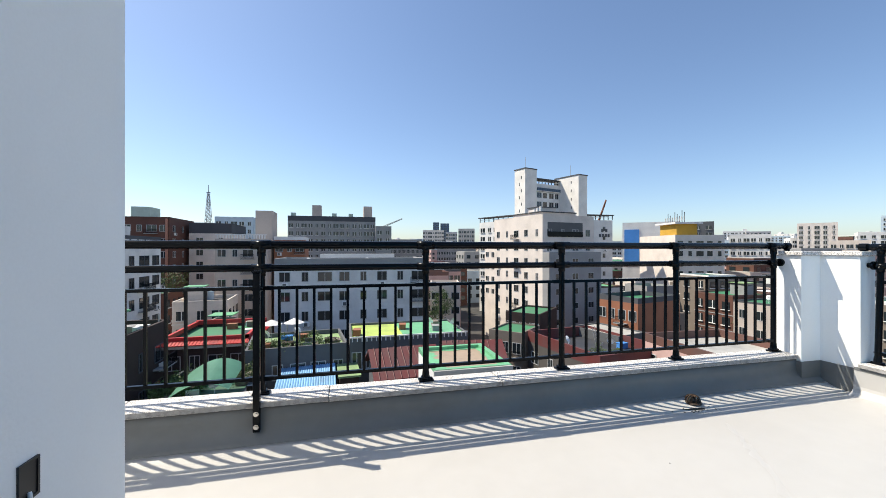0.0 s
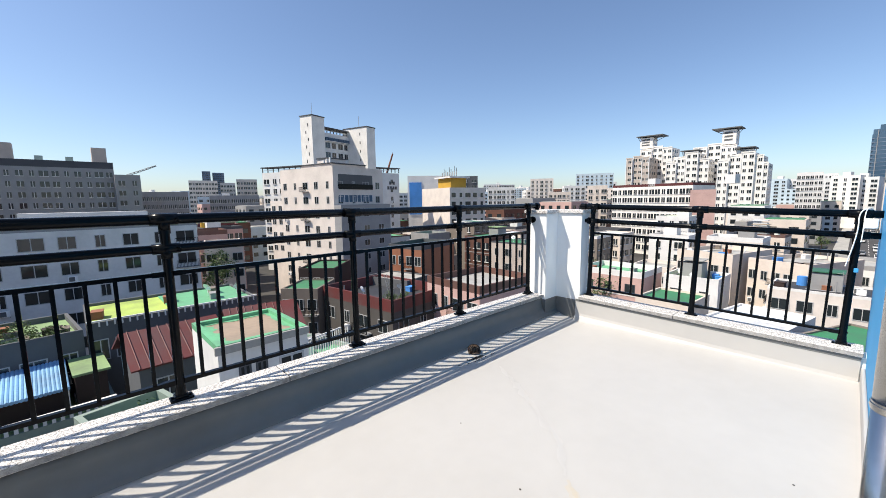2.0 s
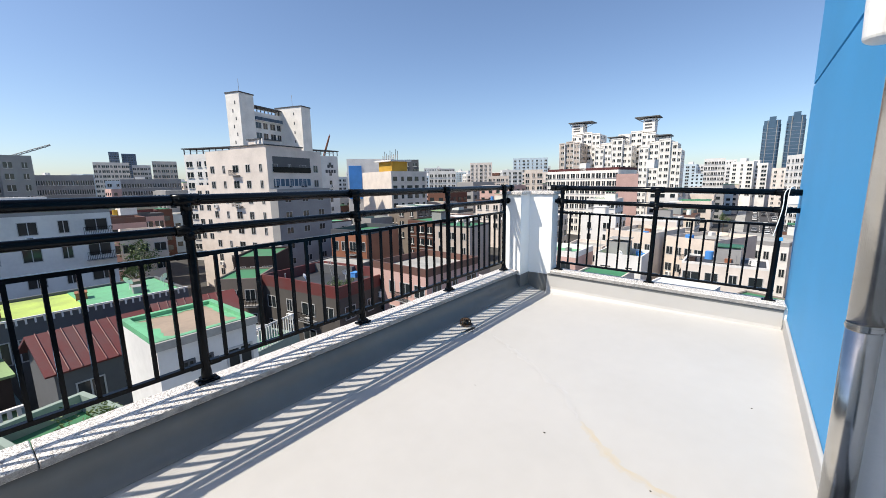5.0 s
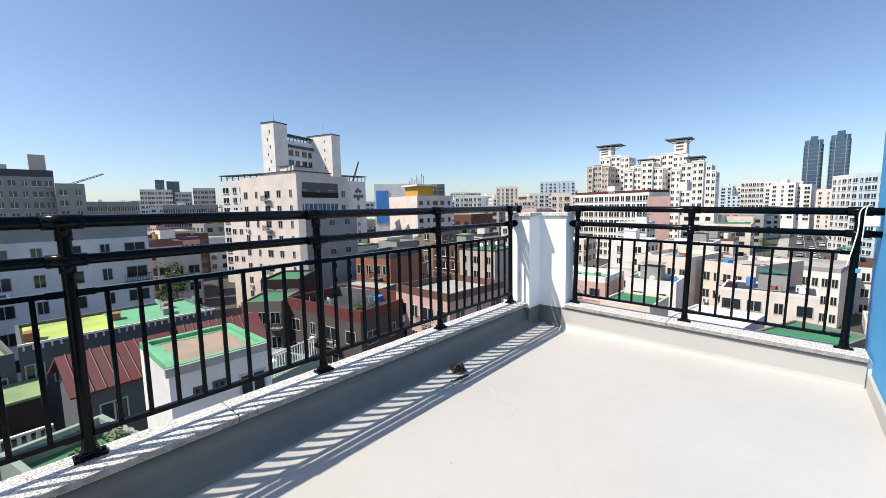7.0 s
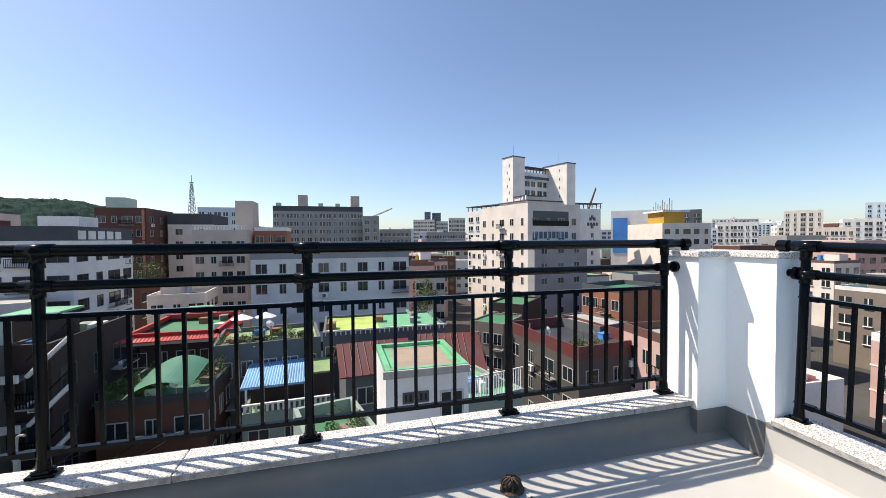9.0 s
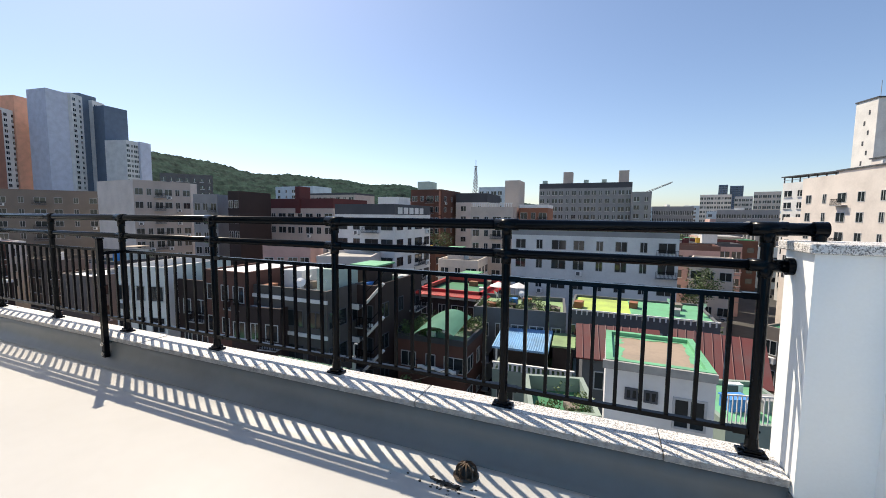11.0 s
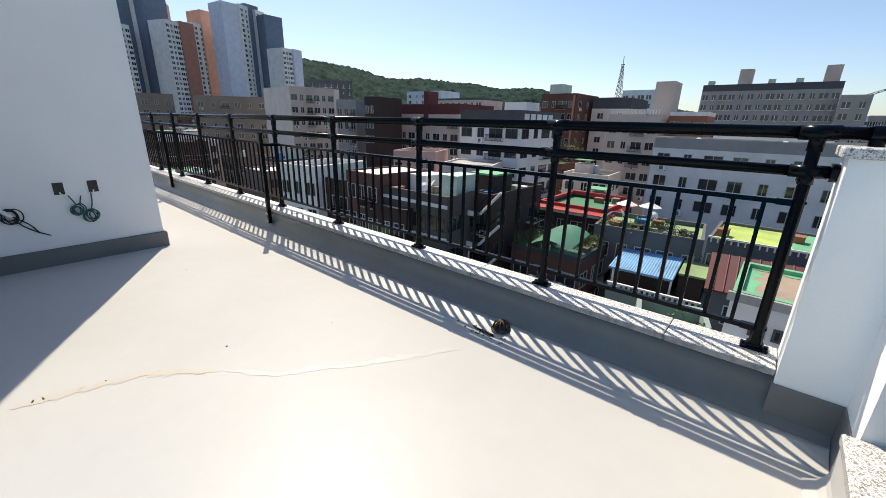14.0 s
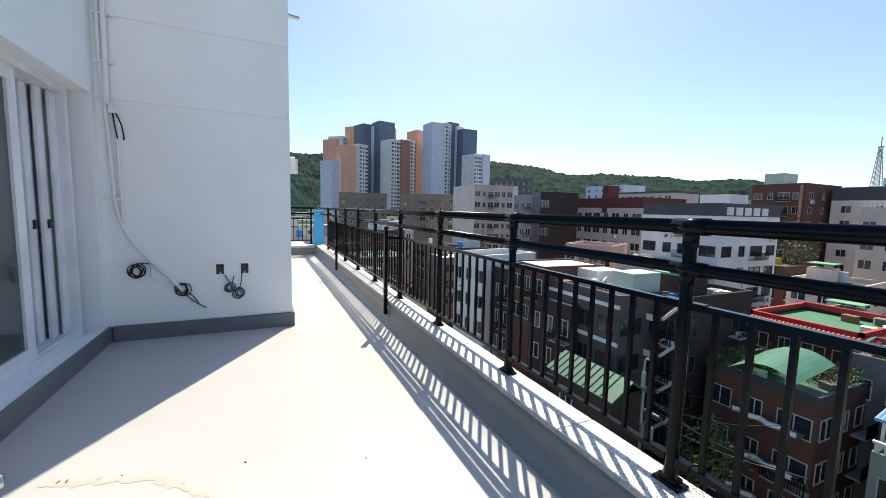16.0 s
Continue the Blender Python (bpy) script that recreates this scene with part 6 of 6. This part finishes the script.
def dish_mesh():
    bm = bmesh.new()
    bmesh.ops.create_cone(bm, cap_ends=False, segments=14, radius1=0.42, radius2=0.08, depth=0.14, matrix=Matrix.Translation((0, 0, 0.95)) @ Euler((radians(60), 0, 0.6)).to_matrix().to_4x4())
    rod(bm, (0, 0, 0), (0, 0, 0.95), 0.03, 6)
    me = bpy.data.meshes.new("satellite_dish")
    bm.to_mesh(me)
    bm.free()
    me.materials.append(M["plastic_white"])
    return me


def crate_mesh(name, mat):
    me = boxes_mesh(name, [(-0.5, 0.5, -0.35, 0.35, 0, 0.55, 0), (-0.54, 0.54, -0.39, 0.39, 0.55, 0.62, 0)], [M[mat]])
    return me


DISH = dish_mesh()
CRATES = [crate_mesh("roof_box", k) for k in ("brown", "blue", "grey", "white", "orange", "darkbrick")]


def pipe_mesh():
    bm = bmesh.new()
    rod(bm, (0, 0, 0.15), (2.6, 0, 0.15), 0.06, 8)
    rod(bm, (2.6, 0, 0.15), (2.6, 0, 1.3), 0.06, 8)
    me = bpy.data.meshes.new("vent_pipe")
    bm.to_mesh(me)
    bm.free()
    me.materials.append(M["grey"])
    return me


PIPE = pipe_mesh()


def roof_clutter(b, r, n):
    """Dishes, boxes, vents and planters that stand on a building's roof."""
    roofs = [c for c in b.children if c.name.split(".")[0] == "roof"]
    if not roofs:
        return
    vs = [v.co for v in roofs[0].data.vertices]
    x0, x1, y0, y1, z = min(v.x for v in vs) + 0.5, max(v.x for v in vs) - 0.5, min(v.y for v in vs) + 0.5, max(v.y for v in vs) - 0.5, max(v.z for v in vs)
    for _ in range(n):
        m = pose(r.uniform(x0, x1), r.uniform(y0, y1), z, 0, 0, r.choice((0, 90, 180, 270)) + r.uniform(-12, 12))
        k = r.random()
        if k < 0.2:
            place("satellite_dish", DISH, b, m)
        elif k < 0.35:
            place("vent_pipe", PIPE, b, m)
        elif k < 0.5:
            place("roof_air_conditioner", ac_mesh(), b, m)
        else:
            place("roof_box", r.choice(CRATES), b, m)


rk = random.Random(77)
for b, n in ((lime, 6), (redtile, 4), (canopyh, 4), (villa, 8), (villa2, 6), (garden, 10), (redpar, 6), (blue, 5), (fence_h, 4), (wapt, 5), (wh2, 5), (east1, 8), (east2, 8)):
    roof_clutter(b, rk, n)


def storey_bands(b, w, d, ztop, fl, mat):
    for k in range(1, fl):
        z = ztop - 0.9 - k * 2.8
        if z > GZ + 2:
            add_box(b, "storey_band", -0.06, w + 0.06, -0.06, d + 0.06, z, z + 0.16, mat)


def free(x, y, r):
    if -13.5 < x < 3.0 and y < 10:
        return False
    if x > 100 and -34 < y < 4:
        return False
    return all(abs(x - a) > r + h or abs(y - b) > r + h for a, b, h in ROOM)


count = 0
for ring in range(9):
    r0 = 24 + ring * 12.5
    n = int(r0 * math.radians(215) / 12.0)
    for k in range(n):
        a = radians(-18 + 215 * (k + rf.uniform(0.2, 0.8)) / n)
        r = r0 + rf.uniform(-3, 3)
        x, y = r * math.cos(a), r * math.sin(a)
        w, d = rf.uniform(6.5, 10), rf.uniform(6.5, 9.5)
        fl = rf.choice((2, 3, 3, 4) if r < 70 else (3, 4, 4, 5))
        if r < 55 and 15 < x and -10 < y < 34:
            fl = 2
        if not free(x, y, max(w, d) * 0.42):
            continue
        ztop = GZ + 0.6 + fl * 2.8 + rf.uniform(0, 0.6)
        if y > abs(x):
            p1, p2 = (x - w / 2, y - d / 2), (x + w / 2, y - d / 2 + rf.uniform(-0.6, 0.6))
        elif x > 0:
            p1, p2 = (x - d / 2, y + w / 2), (x - d / 2 + rf.uniform(-0.6, 0.6), y - w / 2)
        else:
            p1, p2 = (x + d / 2, y - w / 2), (x + d / 2 + rf.uniform(-0.6, 0.6), y + w / 2)
        wl, ro = rf.choice(WE if x > 35 or r > 90 else WN), rf.choice(RN)
        names = {"offwhite": "off-white", "darkbrick": "dark red brick", "greybrick": "grey brick", "cream": "cream", "brick": "red brick", "orange": "orange brick"}
        rooft = {"mint": "mint green", "concrete": "bare concrete", "darkgreen": "dark green", "oldgreen": "faded green", "whiteroof": "pale", "redroof": "dark red", "earth": "brown", "darkroof": "black"}
        b = block("house", "small " + names.get(wl, wl) + " town house with a " + rooft.get(ro, ro) + " flat roof", p1, p2, ztop, d, wl, roof=ro, rows=min(fl, 3), cols=rf.choice((2, 3, 3, 4)), far=r > 75, faces="frl" if r > 75 else "f" + ("r" if x < 0 else "l"), side_cols=3, style=rf.choice(("", "", "dark")),
                  parapet=rf.choice((0.3, 0.6, 0.9)), band=rf.choice((None, None, "white", "r_browntile", "dark")), balc=0.3, seed=count, group="town houses")
        if rf.random() < 0.5:
            storey_bands(b, (Vector(p2) - Vector(p1)).length, d, ztop, fl, rf.choice(("white", "grey", "beige")))
        if r < 75:
            roof_clutter(b, rf, 5)
        if rf.random() < 0.6:
            x0 = rf.uniform(0.5, w - 3.6)
            add_box(b, "stair_head", x0, x0 + 2.8, d * 0.4, d * 0.4 + 2.8, ztop - 1.0, ztop + rf.uniform(1.2, 1.9), rf.choice((wl, "white", "grey")))
            add_box(b, "stair_head_roof", x0 - 0.15, x0 + 2.95, d * 0.4 - 0.15, d * 0.4 + 2.95, ztop + 1.9, ztop + 2.02, "r_" + rf.choice(RN))
        if rf.random() < 0.5:
            x0 = rf.uniform(0.5, w - 2)
            bm = bmesh.new()
            rod(bm, (x0, d * 0.7, ztop - GZ - 0.6), (x0, d * 0.7, ztop - GZ + 0.9), 0.55, 14, 0.5)
            part("water_tank", bm, M[rf.choice(("yellow", "blue", "plastic_white", "paleblue"))], b, "round plastic water tank")
        if rf.random() < 0.5:
            bm = bmesh.new()
            x0 = rf.uniform(0.5, w - 1)
            rod(bm, (x0, 1, ztop - GZ - 0.6), (x0, 1, ztop - GZ + 2.4), 0.03, 6)
            rod(bm, (x0 - 0.5, 1, ztop - GZ + 2.2), (x0 + 0.5, 1, ztop - GZ + 2.2), 0.02, 5)
            rod(bm, (x0 - 0.35, 1, ztop - GZ + 1.9), (x0 + 0.35, 1, ztop - GZ + 1.9), 0.02, 5)
            part("roof_aerial", bm, M["grey"], b)
        count += 1

# low shed in front of the villas
gable_house("shed", "low shed under a dark green tarpaulin roof", -21.4, 17.2, 5.0, 2.6, -9.5, 0.9, "darkbrick", "r_darkgreen")

# far carpet of the city, too small to tell apart
mats = ["offwhite", "cream", "white", "grey", "brick", "beige", "pink", "paleblue"]
for mi_, wl in enumerate(mats):
    bx = []
    for k in range(150):
        a = radians(rf.uniform(-16, 182))
        r = 135 + 1000 * rf.random() ** 1.6
        x, y = r * math.cos(a), r * math.sin(a)
        if not free(x, y, 6) or (math.degrees(a) > 100 and r > 430):
            continue
        w, d = rf.uniform(8, 18), rf.uniform(8, 14)
        h = rf.choice((8, 9, 11, 12, 14, 15)) + (rf.uniform(0, 0.034) * r if rf.random() < 0.5 else 0)
        if math.degrees(a) > 95:
            h = min(h, 21 + 0.02 * r)
        bx.append((x - w / 2, x + w / 2, y - d / 2, y + d / 2, GZ, GZ + h, 0))
        bx.append((x - w / 2 + 0.5, x + w / 2 - 0.5, y - d / 2 + 0.5, y + d / 2 - 0.5, GZ + h, GZ + h + 0.2, 2 if rf.random() < 0.4 else 3))
        if r < 600:
            f = GZ + 2.0
            while f < GZ + h - 1.6:
                nn = int(w / 3)
                for q in range(nn):
                    xx = x - w / 2 + (q + 0.3) * w / nn
                    bx.append((xx, xx + w / nn * 0.45, y - d / 2 - 0.08, y - d / 2, f, f + 1.4, 1))
                nn = int(d / 3)
                sx = x - w / 2 - 0.08 if x > 0 else x + w / 2
                for q in range(nn):
                    yy = y - d / 2 + (q + 0.3) * d / nn
                    bx.append((sx, sx + 0.08, yy, yy + d / nn * 0.45, f, f + 1.4, 1))
                f += 2.9
    tagged(place("far_houses", boxes_mesh("far_houses", bx, [M[wl], M["pane"], M["r_green"], M["r_concrete"]])), "crowded distant " + {"offwhite": "off-white", "paleblue": "pale blue"}.get(wl, wl) + " city buildings", "buildings", kind="stuff")
